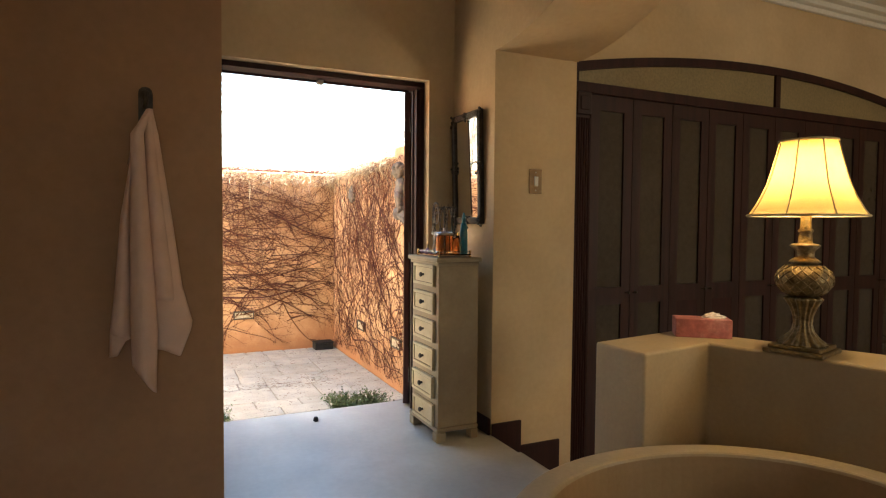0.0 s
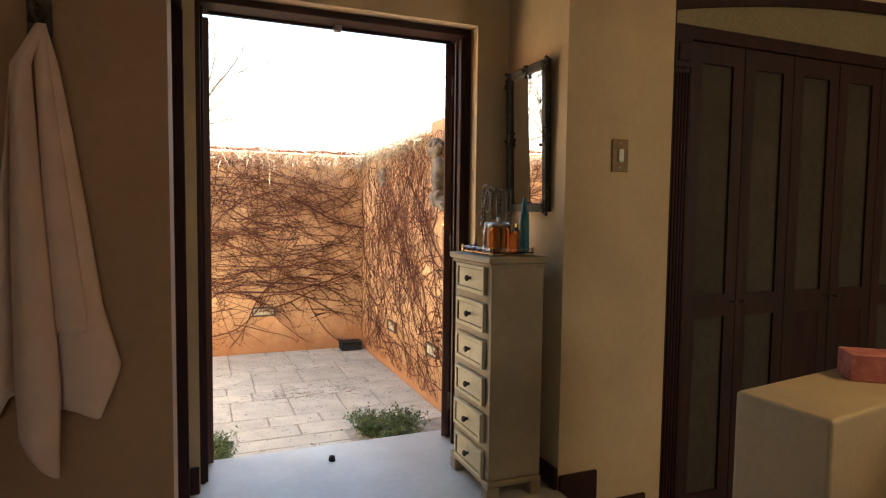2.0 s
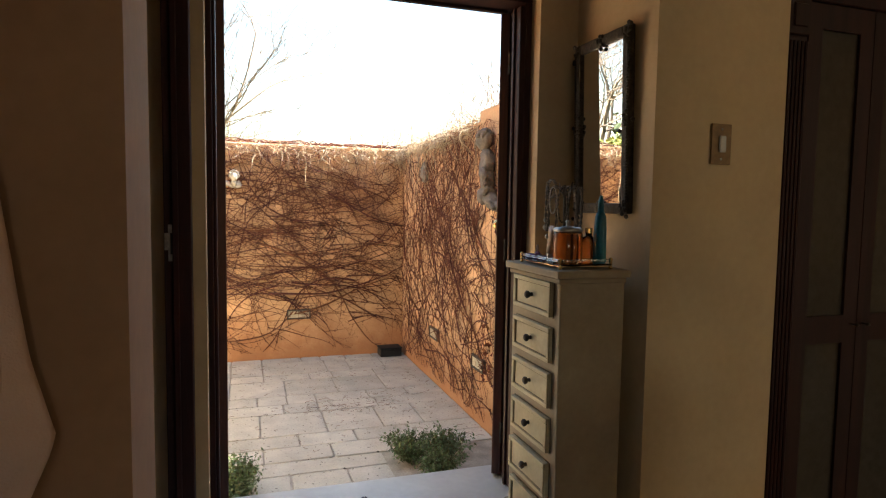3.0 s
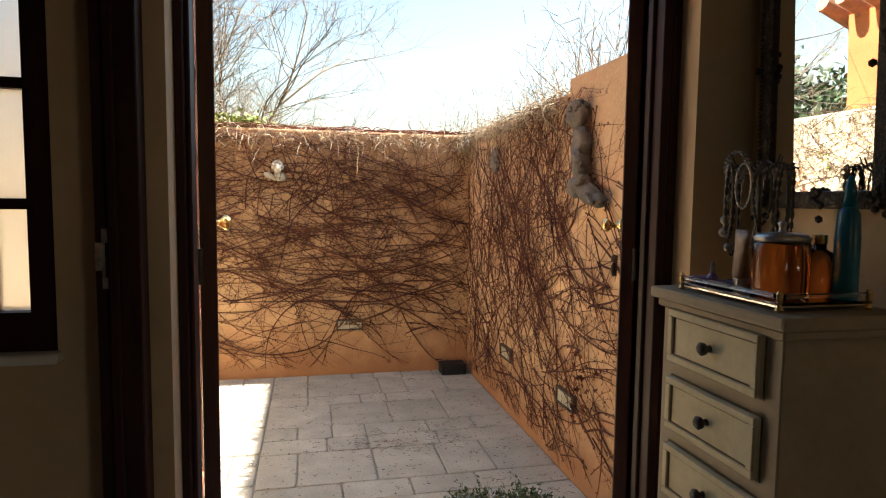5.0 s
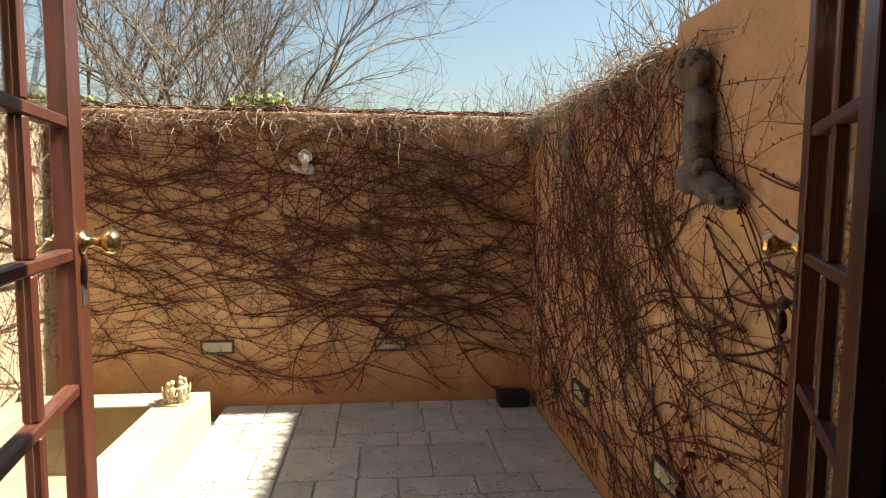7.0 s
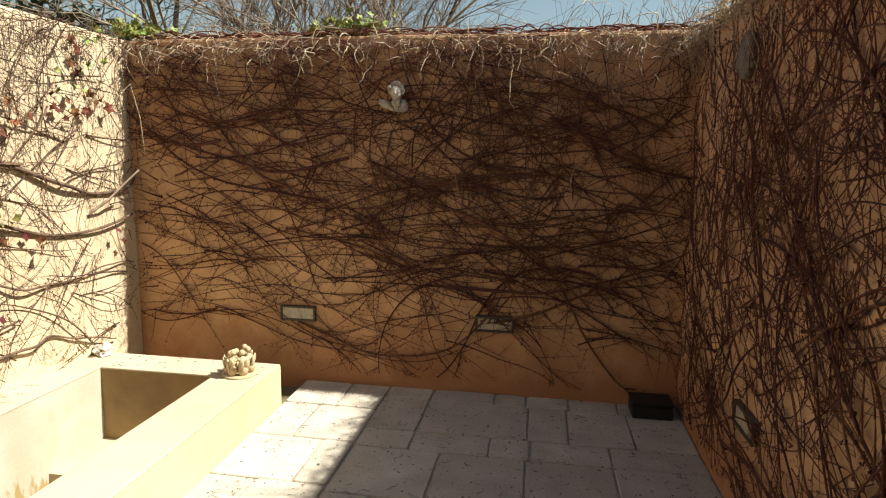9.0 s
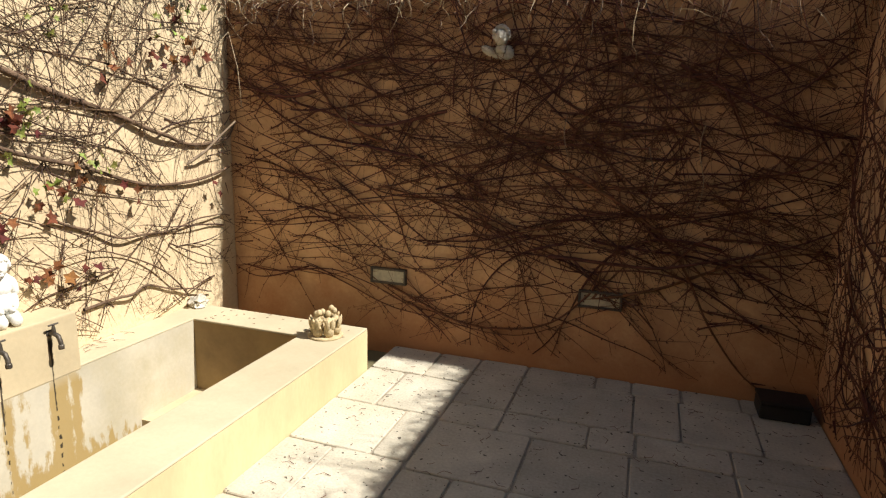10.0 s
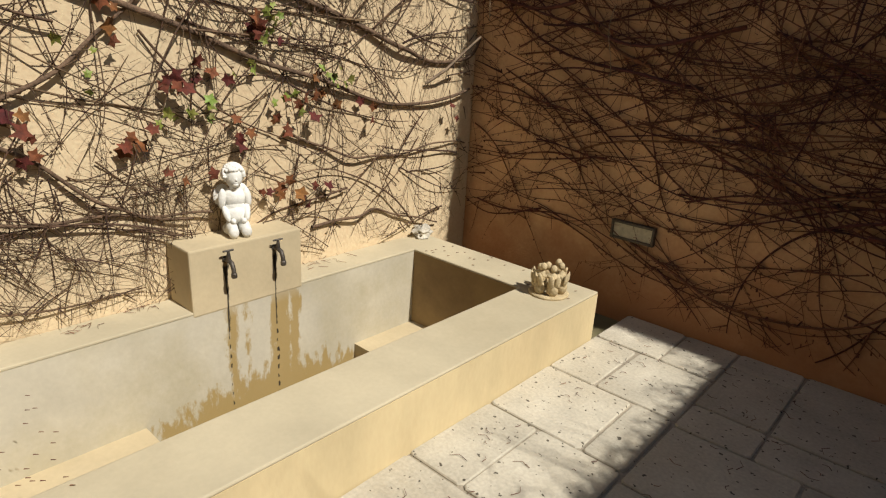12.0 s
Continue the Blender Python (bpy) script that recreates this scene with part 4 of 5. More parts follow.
for k in range(6):
    z = 0.973 - 0.1652 * k
    push = 0.006 * (k == 4)
    d = part("drawer", box((X0 - 0.012 - push, X0, Y0 + 0.045, Y1 - 0.045, z - 0.063, z + 0.063), bevel=0.002), CREAM, chest, "distressed cream drawer front")
    for y0, y1, z0, z1 in ((Y0 + 0.045, Y1 - 0.045, z + 0.046, z + 0.063), (Y0 + 0.045, Y1 - 0.045, z - 0.063, z - 0.046), (Y0 + 0.045, Y0 + 0.063, z - 0.046, z + 0.046), (Y1 - 0.063, Y1 - 0.045, z - 0.046, z + 0.046)):
        part("moulding", box((X0 - 0.019 - push, X0 - 0.012 - push, y0, y1, z0, z1), bevel=0.002), CREAM, d)
    part("groove", box((X0 - 0.0135 - push, X0 - 0.012 - push, Y0 + 0.063, Y1 - 0.063, z - 0.046, z - 0.043), (X0 - 0.0135 - push, X0 - 0.012 - push, Y0 + 0.063, Y1 - 0.063, z + 0.043, z + 0.046),
                       (X0 - 0.0135 - push, X0 - 0.012 - push, Y0 + 0.063, Y0 + 0.066, z - 0.043, z + 0.043), (X0 - 0.0135 - push, X0 - 0.012 - push, Y1 - 0.066, Y1 - 0.063, z - 0.043, z + 0.043)), DARKLINE, d)
    part("knob", lathe([(0.008, 0), (0.006, 0.008), (0.013, 0.014), (0.015, 0.022), (0.009, 0.028), (0, 0.029)], 16, m=pose(X0 - 0.012 - push, 0.5 * (Y0 + Y1), z, 0, -90, 0)), IRON, d, "dark bronze knob", smooth=True)
    # dark sheet rimming the drawer; the shade of its gap as colour
    part("gap", box((X0 - 0.002, X0 - 0.0005, Y0 + 0.041, Y1 - 0.041, z - 0.067, z + 0.067)), DARKLINE, chest)

TOP = 1.083
tray = thing("glass_tray", "mirrored glass tray with brass corner posts", "tray", pose(0, 0, TOP))
part("plate", box((1.392, 1.608, 3.11, 3.43, 0.012, 0.018), bevel=0.001), CLEAR, tray)
part("base", box((1.397, 1.603, 3.115, 3.425, 0.008, 0.012)), MIRROR, tray)
for x in (1.397, 1.603):
    for y in (3.115, 3.425):
        part("foot", lathe([(0.006, 0), (0.008, 0.004), (0.006, 0.008), (0.004, 0.012), (0.007, 0.034), (0.004, 0.04)], 10, m=pose(x, y, 0)), BRASS, tray)
part("rail", lathe([(0.005, 0), (0.005, 0.29)], 8, m=pose(1.395, 3.415, 0.03, 90)), CLEAR, tray)
part("rail", lathe([(0.005, 0), (0.005, 0.19)], 8, m=pose(1.405, 3.113, 0.03, 0, 90)), CLEAR, tray)
Z = TOP + 0.018


def on_tray(name, label, category, x, y):
    return thing(name, label, category, pose(x, y, Z))


jar = on_tray("amber_jar", "round amber glass jar with a silver lid", "jar", 1.475, 3.205)
part("vessel", lathe([(0.052, 0), (0.055, 0.006), (0.055, 0.105), (0.05, 0.112)], 28), AMBER, jar, smooth=True)
part("lid", lathe([(0.052, 0.112), (0.054, 0.12), (0.046, 0.128), (0.008, 0.132), (0.006, 0.14), (0.010, 0.15), (0, 0.156)], 24), STEEL, jar, "silver lid with a small finial", smooth=True)
jar = on_tray("amber_bottle", "orange glass perfume bottle", "bottle", 1.555, 3.19)
part("vessel", lathe([(0.034, 0), (0.036, 0.005), (0.034, 0.085), (0.012, 0.097), (0.012, 0.108)], 20), AMBER, jar, smooth=True)
part("cap", lathe([(0.014, 0.108), (0.014, 0.126), (0.0, 0.128)], 14), BRASS, jar)
b = on_tray("blue_bottle", "tall teal plastic lotion bottle", "bottle", 1.572, 3.142)
part("body", lathe([(0.022, 0), (0.024, 0.004), (0.023, 0.12), (0.020, 0.17), (0.013, 0.185)], 20), BLUE, b, smooth=True)
part("nozzle", lathe([(0.012, 0.185), (0.010, 0.225), (0.005, 0.245), (0.0, 0.247)], 14), BLUE, b, smooth=True)
for x, y, h in ((1.455, 3.295, 0.125), (1.475, 3.325, 0.13)):
    tb = on_tray("cosmetic_tube", "beige cosmetic tube standing on its cap", "tube", x, y)
    tb["group"] = "tubes on the tray"
    part("cap", lathe([(0.014, 0), (0.015, 0.002), (0.015, 0.022), (0.014, 0.024)], 16), STEEL, tb)
    bm = lathe([(0.015, 0.024), (0.017, 0.03), (0.019, h - 0.02), (0.02, h)], 16)
    for v in bm.verts:
        k = max(0, (v.co.z - 0.03) / (h - 0.03))
        v.co.x *= 1 - 0.85 * k
    part("body", bm, TAN_TUBE, tb, smooth=True)
for x, y, h in ((1.435, 3.395, 0.016), (1.44, 3.345, 0.012)):
    c = on_tray("compact", "flat violet cosmetic compact", "compact", x, y)
    c["group"] = "compacts on the tray"
    part("case", lathe([(0.03, 0), (0.032, 0.003), (0.032, h - 0.003), (0.03, h)], 20), VIOLET, c)
v = on_tray("dropper_bottle", "small violet dropper bottle", "bottle", 1.437, 3.368)
v.location.z += 0.0005
part("body", lathe([(0.012, 0), (0.013, 0.003), (0.012, 0.02), (0.005, 0.028)], 14), VIOLET, v)
part("dropper", lathe([(0.006, 0.028), (0.006, 0.04), (0.003, 0.052), (0, 0.055)], 12), PEARL, v)

stand = thing("jewellery_stand", "dark metal jewellery stand hung with bead necklaces", "jewellery stand", pose(1.545, 3.362, Z))
part("base", lathe([(0.055, 0), (0.06, 0.006), (0.02, 0.012), (0.012, 0.02)], 20), IRON, stand)
tb = Tubes(6)
tb.add([(0, 0, 0.015), (0.004, 0, 0.15), (0, 0, 0.29)], 0.006, 0.005)
new("pole", tb.mesh("pole", IRON)).parent = stand
for k in range(8):
    a = k * 0.785
    tb = Tubes(5)
    reach = 0.8 + 0.3 * math.sin(k * 2.1)
    tb.add([(0, 0, 0.27 - 0.02 * (k % 3)), (0.035 * reach * math.cos(a), 0.035 * reach * math.sin(a), 0.285), (0.06 * reach * math.cos(a), 0.06 * reach * math.sin(a), 0.275), (0.075 * reach * math.cos(a), 0.075 * reach * math.sin(a), 0.30 - 0.03 * (k % 2))], 0.003, 0.0022)
    new("arm", tb.mesh("arm", IRON)).parent = stand
rs = random.Random(5)
for k in range(11):
    a = k * 0.785 * 0.75
    cx, cy, drop = 0.065 * math.cos(a), 0.065 * math.sin(a), rs.uniform(0.10, 0.23)
    tb = Tubes(6)
    size, steps = rs.choice((0.0035, 0.0045, 0.006)), 66
    pts, radii = [], []
    for j in range(steps + 1):
        w = 2 * math.pi * j / steps
        pts.append((cx * 1.05 + 0.018 * math.sin(w) * -math.sin(a), cy * 1.05 + 0.018 * math.sin(w) * math.cos(a), 0.28 - drop / 2 + drop / 2 * math.cos(w)))
        radii.append(size * (0.35 + 0.65 * abs(math.sin(j * math.pi / 3))))
    tb.add(pts, 0, 0, radii)
    nk = new("necklace", tb.mesh("necklace", rs.choice((PEARL, IRON, GILT_DARK, STEEL))))
    nk.parent = stand
    nk["label"] = "string of beads"
for z in (0.20, 0.15, 0.12, 0.085):
    part("pendant", blob(bmesh.new(), (-0.055, 0.035 + 0.012 * math.sin(z * 60), z), (0.0115, 0.0115, 0.0115), sub=2), PEARL, stand, "large grey pearl", smooth=True)
bm = bmesh.new()
for j in range(60):
    w = 2 * math.pi * j / 20
    bmesh.ops.create_icosphere(bm, subdivisions=1, radius=0.0042, matrix=pose(-0.05 + 0.004 * (j // 20), 0.02 + 0.035 * math.sin(w), 0.275 + 0.035 * math.cos(w)))
part("bracelet", bm, PEARL, stand, "coiled grey bead bracelet", smooth=True)["kind"] = "stuff"

mirror = thing("wall_mirror", "narrow mirror in an ornate blackened gilt frame", "mirror", pose(1.731, 3.37, 1.633, 0, -1.5, 0.5))
hw, hh, fw = 0.19, 0.352, 0.042
part("glass", box((-0.022, -0.018, -hw + fw, hw - fw, -hh + fw, hh - fw)), MIRROR, mirror)
part("backing", box((-0.017, -0.003, -hw + 0.01, hw - 0.01, -hh + 0.01, hh - 0.01)), WARDROBE, mirror)
for nm, spans in (("frame_side", (-0.034, -0.004, -hw, -hw + fw, -hh, hh)), ("frame_side", (-0.034, -0.004, hw - fw, hw, -hh, hh)), ("frame_rail", (-0.034, -0.004, -hw + fw, hw - fw, hh - fw, hh)), ("frame_rail", (-0.034, -0.004, -hw + fw, hw - fw, -hh, -hh + fw))):
    part(nm, box(spans, bevel=0.008, segs=2), GILT_DARK, mirror)
bm = bmesh.new()
rs = random.Random(3)
for sy, sz in ((-1, -1), (-1, 1), (1, -1), (1, 1), (-1, 0), (1, 0), (0, 1), (0, -1)):
    for _ in range(9):
        blob(bm, (-0.034, sy * (hw - fw / 2) + rs.gauss(0, 0.014), sz * (hh - fw / 2) + rs.gauss(0, 0.02)), (0.009, 0.010, 0.010), sub=1)
for k in range(60):
    u = k / 60
    for sy in (-1, 1):
        blob(bm, (-0.034, sy * (hw - 0.007), -hh + 0.02 + u * (2 * hh - 0.04)), (0.006, 0.006, 0.005), sub=1)
part("carving", bm, GILT_DARK, mirror, "moulded scroll ornament", smooth=True)["kind"] = "stuff"

sw = thing("light_switch", "aged brass light switch on the plaster pier", "light switch", pose(2.025, 3.068, 1.545))
part("plate", box((-0.045, 0.045, -0.008, 0.0, -0.075, 0.075), bevel=0.004, segs=2), SWITCH, sw)
part("toggle", box((-0.014, 0.014, -0.018, -0.008, -0.03, 0.03), bevel=0.003), PAPER, sw, "ivory rocker")
part("screw", lathe([(0.005, 0), (0.004, 0.002), (0, 0.003)], 10, m=pose(0, -0.008, 0.055, 90)), STEEL, sw)
part("screw", lathe([(0.005, 0), (0.004, 0.002), (0, 0.003)], 10, m=pose(0, -0.008, -0.055, 90)), STEEL, sw)

stop = thing("door_stop", "small dark rubber door stop on the sill", "door stop", pose(0.83, 3.76, 0.0))
part("buffer", lathe([(0.016, 0), (0.017, 0.004), (0.014, 0.022), (0.009, 0.027), (0, 0.028)], 16), PLASTIC_BLACK, stop, smooth=True)
part("screw", lathe([(0.004, 0.028), (0.003, 0.03), (0, 0.0305)], 8), STEEL, stop)

# ---- hook and towel ----
hook = thing("wall_hook", "blackened iron coat hook", "hook", pose(-0.118, 2.418, 1.743))
bm = prism([(0.024 * math.cos(a * math.pi / 6), 0.0 + 0.024 * math.sin(a * math.pi / 6)) for a in range(0, 7)] + [(-0.024, -0.11), (0.024, -0.11)], 0, 0.012)
bm.transform(pose(0, 0, 0, 90, 0, 0))
part("plate", bm, IRON, hook)
tb = Tubes(8)
tb.add([(0, -0.01, -0.02), (0, -0.045, -0.05), (0, -0.075, -0.06), (0, -0.085, -0.03), (0, -0.08, -0.01)], 0.011, 0.008)
new("prong", tb.mesh("prong", IRON)).parent = hook
bm = bmesh.new()
blob(bm, (0, -0.014, 0.0), (0.013, 0.006, 0.013), sub=2)
part("stud", bm, IRON, hook, smooth=True)


def towel():
    """Folds that spread from the hook: each has its two edges by height, its hem across and how far it stands out."""
    bm = bmesh.new()
    high = (1.655, 1.57, 1.29, 1.05, 0.90, 0.69)
    folds = (
        ((-0.112, -0.15, -0.196, -0.215, -0.232, -0.236), (-0.094, -0.13, -0.15, -0.155, -0.158, -0.16), (0.815, 0.82, 0.87, 0.88), 0.02, 0.02),
        ((-0.112, -0.115, -0.12, -0.12, -0.11, -0.11), (-0.094, -0.076, -0.036, -0.005, 0.034, 0.034), (0.84, 0.83, 0.805, 0.925), 0.02, 0.035),
        ((-0.112, -0.147, -0.192, -0.213, -0.23, -0.232), (-0.094, -0.157, -0.163, -0.165, -0.166, -0.166), (0.90, 0.895, 0.89, 0.885), 0.045, 0.03),
        ((-0.112, -0.118, -0.112, -0.098, -0.09, -0.09), (-0.094, -0.09, -0.060, -0.034, -0.026, -0.026), (1.01, 1.008, 1.005, 1.003), 0.05, 0.03),
        ((-0.112, -0.157, -0.166, -0.168, -0.168, -0.16), (-0.094, -0.121, -0.106, -0.091, -0.084, -0.09), (0.79, 0.755, 0.72, 0.69), 0.065, 0.045),
    )
    nu, nv = 22, 44
    for k, (left, right, hems, base, bulge) in enumerate(folds):
        grid = []
        for i in range(nu + 1):
            s = i / nu
            hem = float(np.interp(s, (0, 0.33, 0.67, 1), hems))
            col = []
            for j in range(nv + 1):
                v = j / nv
                z = 1.655 + (hem - 1.655) * v
                x0, x1 = [float(np.interp(-z, [-h for h in high], e)) for e in (left, right)]
                x = x0 + (x1 - x0) * s
                near = max(0.0, 1 - v * 3.5) ** 2
                out = base * (1 - near) + 0.062 * near + bulge * min(1, 4 * v) * math.sin(math.pi * s) ** 0.7
                out += v * 0.006 * noise.noise(Vector((x * 14, k, z * 9))) + v * 0.0015 * noise.noise(Vector((x * 90, k, z * 90)))
                col.append(bm.verts.new((x * 1.066 + 0.005, 2.414 - out, z * 1.066 - 0.084)))
            grid.append(col)
        for i in range(nu):
            for j in range(nv):
                bm.faces.new((grid[i][j], grid[i][j + 1], grid[i + 1][j + 1], grid[i + 1][j]))
    bmesh.ops.remove_doubles(bm, verts=bm.verts[:], dist=0.0002)
    bmesh.ops.solidify(bm, geom=bm.faces[:], thickness=0.005)
    return bm


tw = part("towel", towel(), TERRY, smooth=True)
tagged(tw, "pale pink terry towel hanging from the iron hook", "towel")

# ---- bath, low wall, lamp ----
low = part("low_wall", prism([(1.70, 2.08), (1.715, 1.79), (2.16, 1.86), (2.36, 1.21), (2.57, 0.40), (2.92, 0.40), (2.66, 1.35), (2.29, 2.17)], -0.43, 0.752), PLASTER_TUB)
bv = low.modifiers.new("soft", "BEVEL")
bv.width, bv.segments = 0.012, 3
tagged(low, "buff plastered low wall behind the bath", "low wall", kind="structure")
deck = part("bath_deck", prism([(1.42, 1.66), (1.9, 1.66), (2.16, 1.80), (2.33, 1.21), (2.5, 0.40), (2.1, 0.40)], 0.0, 0.28), PLASTER_TUB)
tagged(deck, "buff plastered ledge between bath and low wall", "ledge", kind="structure")
# tub plaster made browner and darker, with the hollow's shade in the colour
BASIN = material("shaded_tub_plaster", (0.36, 0.235, 0.115), 0.5, scale=2.5, vary=0.15, fine=60, bump=0.06, grainy=0.1)
bath = thing("bathtub", "oval buff plastered bathtub with a rounded rim", "bathtub", pose(1.43, 1.04, 0, 0, 0, -6))
A, B = 0.73, 0.615
for nm, prof, mt in (("shell", [(1.0, 0.0), (1.0, 0.425), (0.997, 0.436), (0.988, 0.444), (0.975, 0.447), (0.86, 0.447), (0.848, 0.443), (0.842, 0.434)], PLASTER_TUB),
                     ("basin", [(0.842, 0.434), (0.836, 0.40), (0.82, 0.22), (0.79, 0.08), (0.72, 0.03), (0.4, 0.022), (0.0, 0.02)], BASIN)):
    bm = bmesh.new()
    rings = [[bm.verts.new((A * r * math.cos(k * math.pi / 48), B * r * math.sin(k * math.pi / 48), z)) for k in range(96)] for r, z in prof if r > 0]
    for ra, rb in zip(rings, rings[1:]):
        for k in range(96):
            bm.faces.new((ra[k], ra[(k + 1) % 96], rb[(k + 1) % 96], rb[k]))
    if nm == "basin":
        bm.faces.new(rings[-1])
    part(nm, bm, mt, bath)
part("waste", lathe([(0.03, 0.03), (0.03, 0.034), (0.0, 0.035)], 20), STEEL, bath, "steel waste")

lamp = thing("table_lamp", "ornate antique-gold table lamp with a lit cream bell shade", "lamp", pose(2.362, 1.562, 0.752, 0, 0, 16))
part("plinth", box((-0.115, 0.115, -0.115, 0.115, 0.0, 0.018), (-0.10, 0.10, -0.10, 0.10, 0.018, 0.034), bevel=0.004), ANTIQUE, lamp)
bm = lathe([(0.09, 0.034), (0.088, 0.042), (0.065, 0.06), (0.042, 0.09), (0.034, 0.12), (0.036, 0.15), (0.048, 0.19), (0.068, 0.222), (0.07, 0.228), (0.05, 0.236)], 112)
for v in bm.verts:
    a = math.atan2(v.co.y, v.co.x)
    k = 1 + 0.07 * math.cos(14 * a)
    v.co.x, v.co.y = v.co.x * k, v.co.y * k
part("fluted_stem", bm, ANTIQUE, lamp, "fluted stem", smooth=True)
bm = lathe([(0.05, 0.236), (0.085, 0.258), (0.105, 0.29), (0.108, 0.31), (0.098, 0.338), (0.07, 0.362), (0.045, 0.372)], 48)
part("globe", bm, ANTIQUE, lamp, smooth=True)
tb = Tubes(5)
for k in range(14):
    for sgn in (-1, 1):
        pts = []
        for j in range(15):
            h = j / 14
            zz = 0.246 + 0.118 * h
            rr = float(np.interp(zz, (0.236, 0.258, 0.29, 0.31, 0.338, 0.362), (0.05, 0.085, 0.105, 0.108, 0.098, 0.07)))
            a = k * 2 * math.pi / 14 + sgn * h * 1.3
            pts.append((rr * math.cos(a), rr * math.sin(a), zz))
        tb.add(pts, 0.0034, 0.0034)
new("lattice", tb.mesh("lattice", ANTIQUE)).parent = lamp
part("neck", lathe([(0.045, 0.372), (0.06, 0.38), (0.05, 0.39), (0.034, 0.40), (0.036, 0.425), (0.058, 0.448), (0.05, 0.454), (0.028, 0.458), (0.024, 0.50), (0.03, 0.51), (0.022, 0.52), (0.02, 0.58)], 32), ANTIQUE, lamp, smooth=True)
m = bpy.data.materials.new("lit_cream_fabric")
m.use_nodes = True
nt = m.node_tree
d, tl, mx = nt.nodes.new("ShaderNodeBsdfDiffuse"), nt.nodes.new("ShaderNodeBsdfTranslucent"), nt.nodes.new("ShaderNodeMixShader")
wv = nt.nodes.new("ShaderNodeTexNoise")
wv.inputs["Scale"].default_value = 60
rp = nt.nodes.new("ShaderNodeValToRGB")
rp.color_ramp.elements[0].color, rp.color_ramp.elements[1].color = (0.70, 0.55, 0.26, 1), (0.78, 0.64, 0.34, 1)
nt.links.new(wv.outputs["Fac"], rp.inputs[0])
for s in (d, tl):
    nt.links.new(rp.outputs[0], s.inputs["Color"])
mx.inputs[0].default_value = 0.32
nt.links.new(d.outputs[0], mx.inputs[1])
nt.links.new(tl.outputs[0], mx.inputs[2])
nt.links.new(mx.outputs[0], nt.nodes["Material Output"].inputs["Surface"])
SHADE = m
bm = bmesh.new()
prof = [(0.222, 0.572), (0.205, 0.597), (0.178, 0.647), (0.153, 0.707), (0.133, 0.777), (0.118, 0.837), (0.108, 0.88)]
rings = []
for r, z in prof:
    ring = []
    for k in range(64):
        a = 2 * math.pi * k / 64
        rr = r * (1 - 0.018 * abs(math.sin(4 * a)))
        ring.append(bm.verts.new((rr * math.cos(a), rr * math.sin(a), z)))
    rings.append(ring)
for a, b in zip(rings, rings[1:]):
    for k in range(64):
        bm.faces.new((a[k], a[(k + 1) % 64], b[(k + 1) % 64], b[k]))
bmesh.ops.solidify(bm, geom=bm.faces[:], thickness=0.0015)
shade = part("shade", bm, SHADE, lamp, "lit cream pleated fabric shade", smooth=True)
for k in range(8):
    a = k * math.pi / 4
    tb = Tubes(5)
    tb.add([((r + 0.001) * math.cos(a), (r + 0.001) * math.sin(a), z) for r, z in prof], 0.0035, 0.003)
    new("rib", tb.mesh("rib", CREAM)).parent = shade
for r, z in ((0.222, 0.572), (0.108, 0.88)):
    tb = Tubes(5)
    tb.add([(r * math.cos(a * 0.1571), r * math.sin(a * 0.1571), z) for a in range(41)], 0.005, 0.005)
    new("trim", tb.mesh("trim", CREAM)).parent = shade
BULB = bpy.data.materials.new("glowing_bulb")
BULB.use_nodes = True
BULB.node_tree.nodes["Principled BSDF"].inputs["Emission Color"].default_value = (1, 0.72, 0.36, 1)
BULB.node_tree.nodes["Principled BSDF"].inputs["Emission Strength"].default_value = 2
bm = bmesh.new()
blob(bm, (0, 0, 0.66), (0.03, 0.03, 0.04), sub=3)
part("bulb", bm, BULB, lamp, "lit bulb", smooth=True)
glow = new("bulb_light", bpy.data.lights.new("bulb_light", "POINT"))
glow.data.energy, glow.data.color, glow.data.shadow_soft_size = 0.85, (1.0, 0.74, 0.40), 0.04
glow.location = (2.362, 1.562, 0.752 + 0.73)

tissue = thing("tissue_box", "pink marbled cardboard tissue box on the low wall", "tissue box", pose(2.27, 2.0, 0.752, 0, 0, -38))
part("box", box((-0.125, 0.125, -0.06, 0.06, 0.0, 0.088), bevel=0.003), CARD_PINK, tissue)
bm = bmesh.new()
blob(bm, (0.05, 0, 0.09), (0.05, 0.02, 0.02), sub=3, rough=0.7, seed=2)
part("tissue", bm, PAPER, tissue, "white tissue pulled out")

# ---- wardrobe ----
ward = thing("wardrobe", "dark wooden built-in wardrobe under an arched glazed pelmet", "wardrobe")
WX0, WX1, WF, WZ = 2.345, 6.25, 3.14, -0.43
part("carcass", box((WX0, WX1, WF + 0.03, WY0 - 0.002, WZ, 2.17)), WARDROBE, ward)
pil = part("pilaster", box((WX0, WX0 + 0.03, WF - 0.02, WF + 0.03, WZ, 2.30), (WX0 + 0.03, 2.495, WF - 0.005, WF + 0.03, WZ, 2.16), bevel=0.002), WARDROBE, ward)
for k in range(6):
    part("reed", lathe([(0.0085, WZ + 0.15), (0.0085, 1.98)], 8, m=pose(WX0 + 0.043 + k * 0.02, WF - 0.006, 0)), MAHOGANY, pil)
part("rosette_block", box((WX0 + 0.035, 2.492, WF - 0.022, WF - 0.005, 2.0, 2.15), (WX0 + 0.055, 2.472, WF - 0.03, WF - 0.022, 2.03, 2.12), bevel=0.004), WARDROBE, pil)
part("rail", box((WX0 + 0.03, WX1, WF - 0.012, WF + 0.03, 2.145, 2.215), bevel=0.004), MAHOGANY, ward)


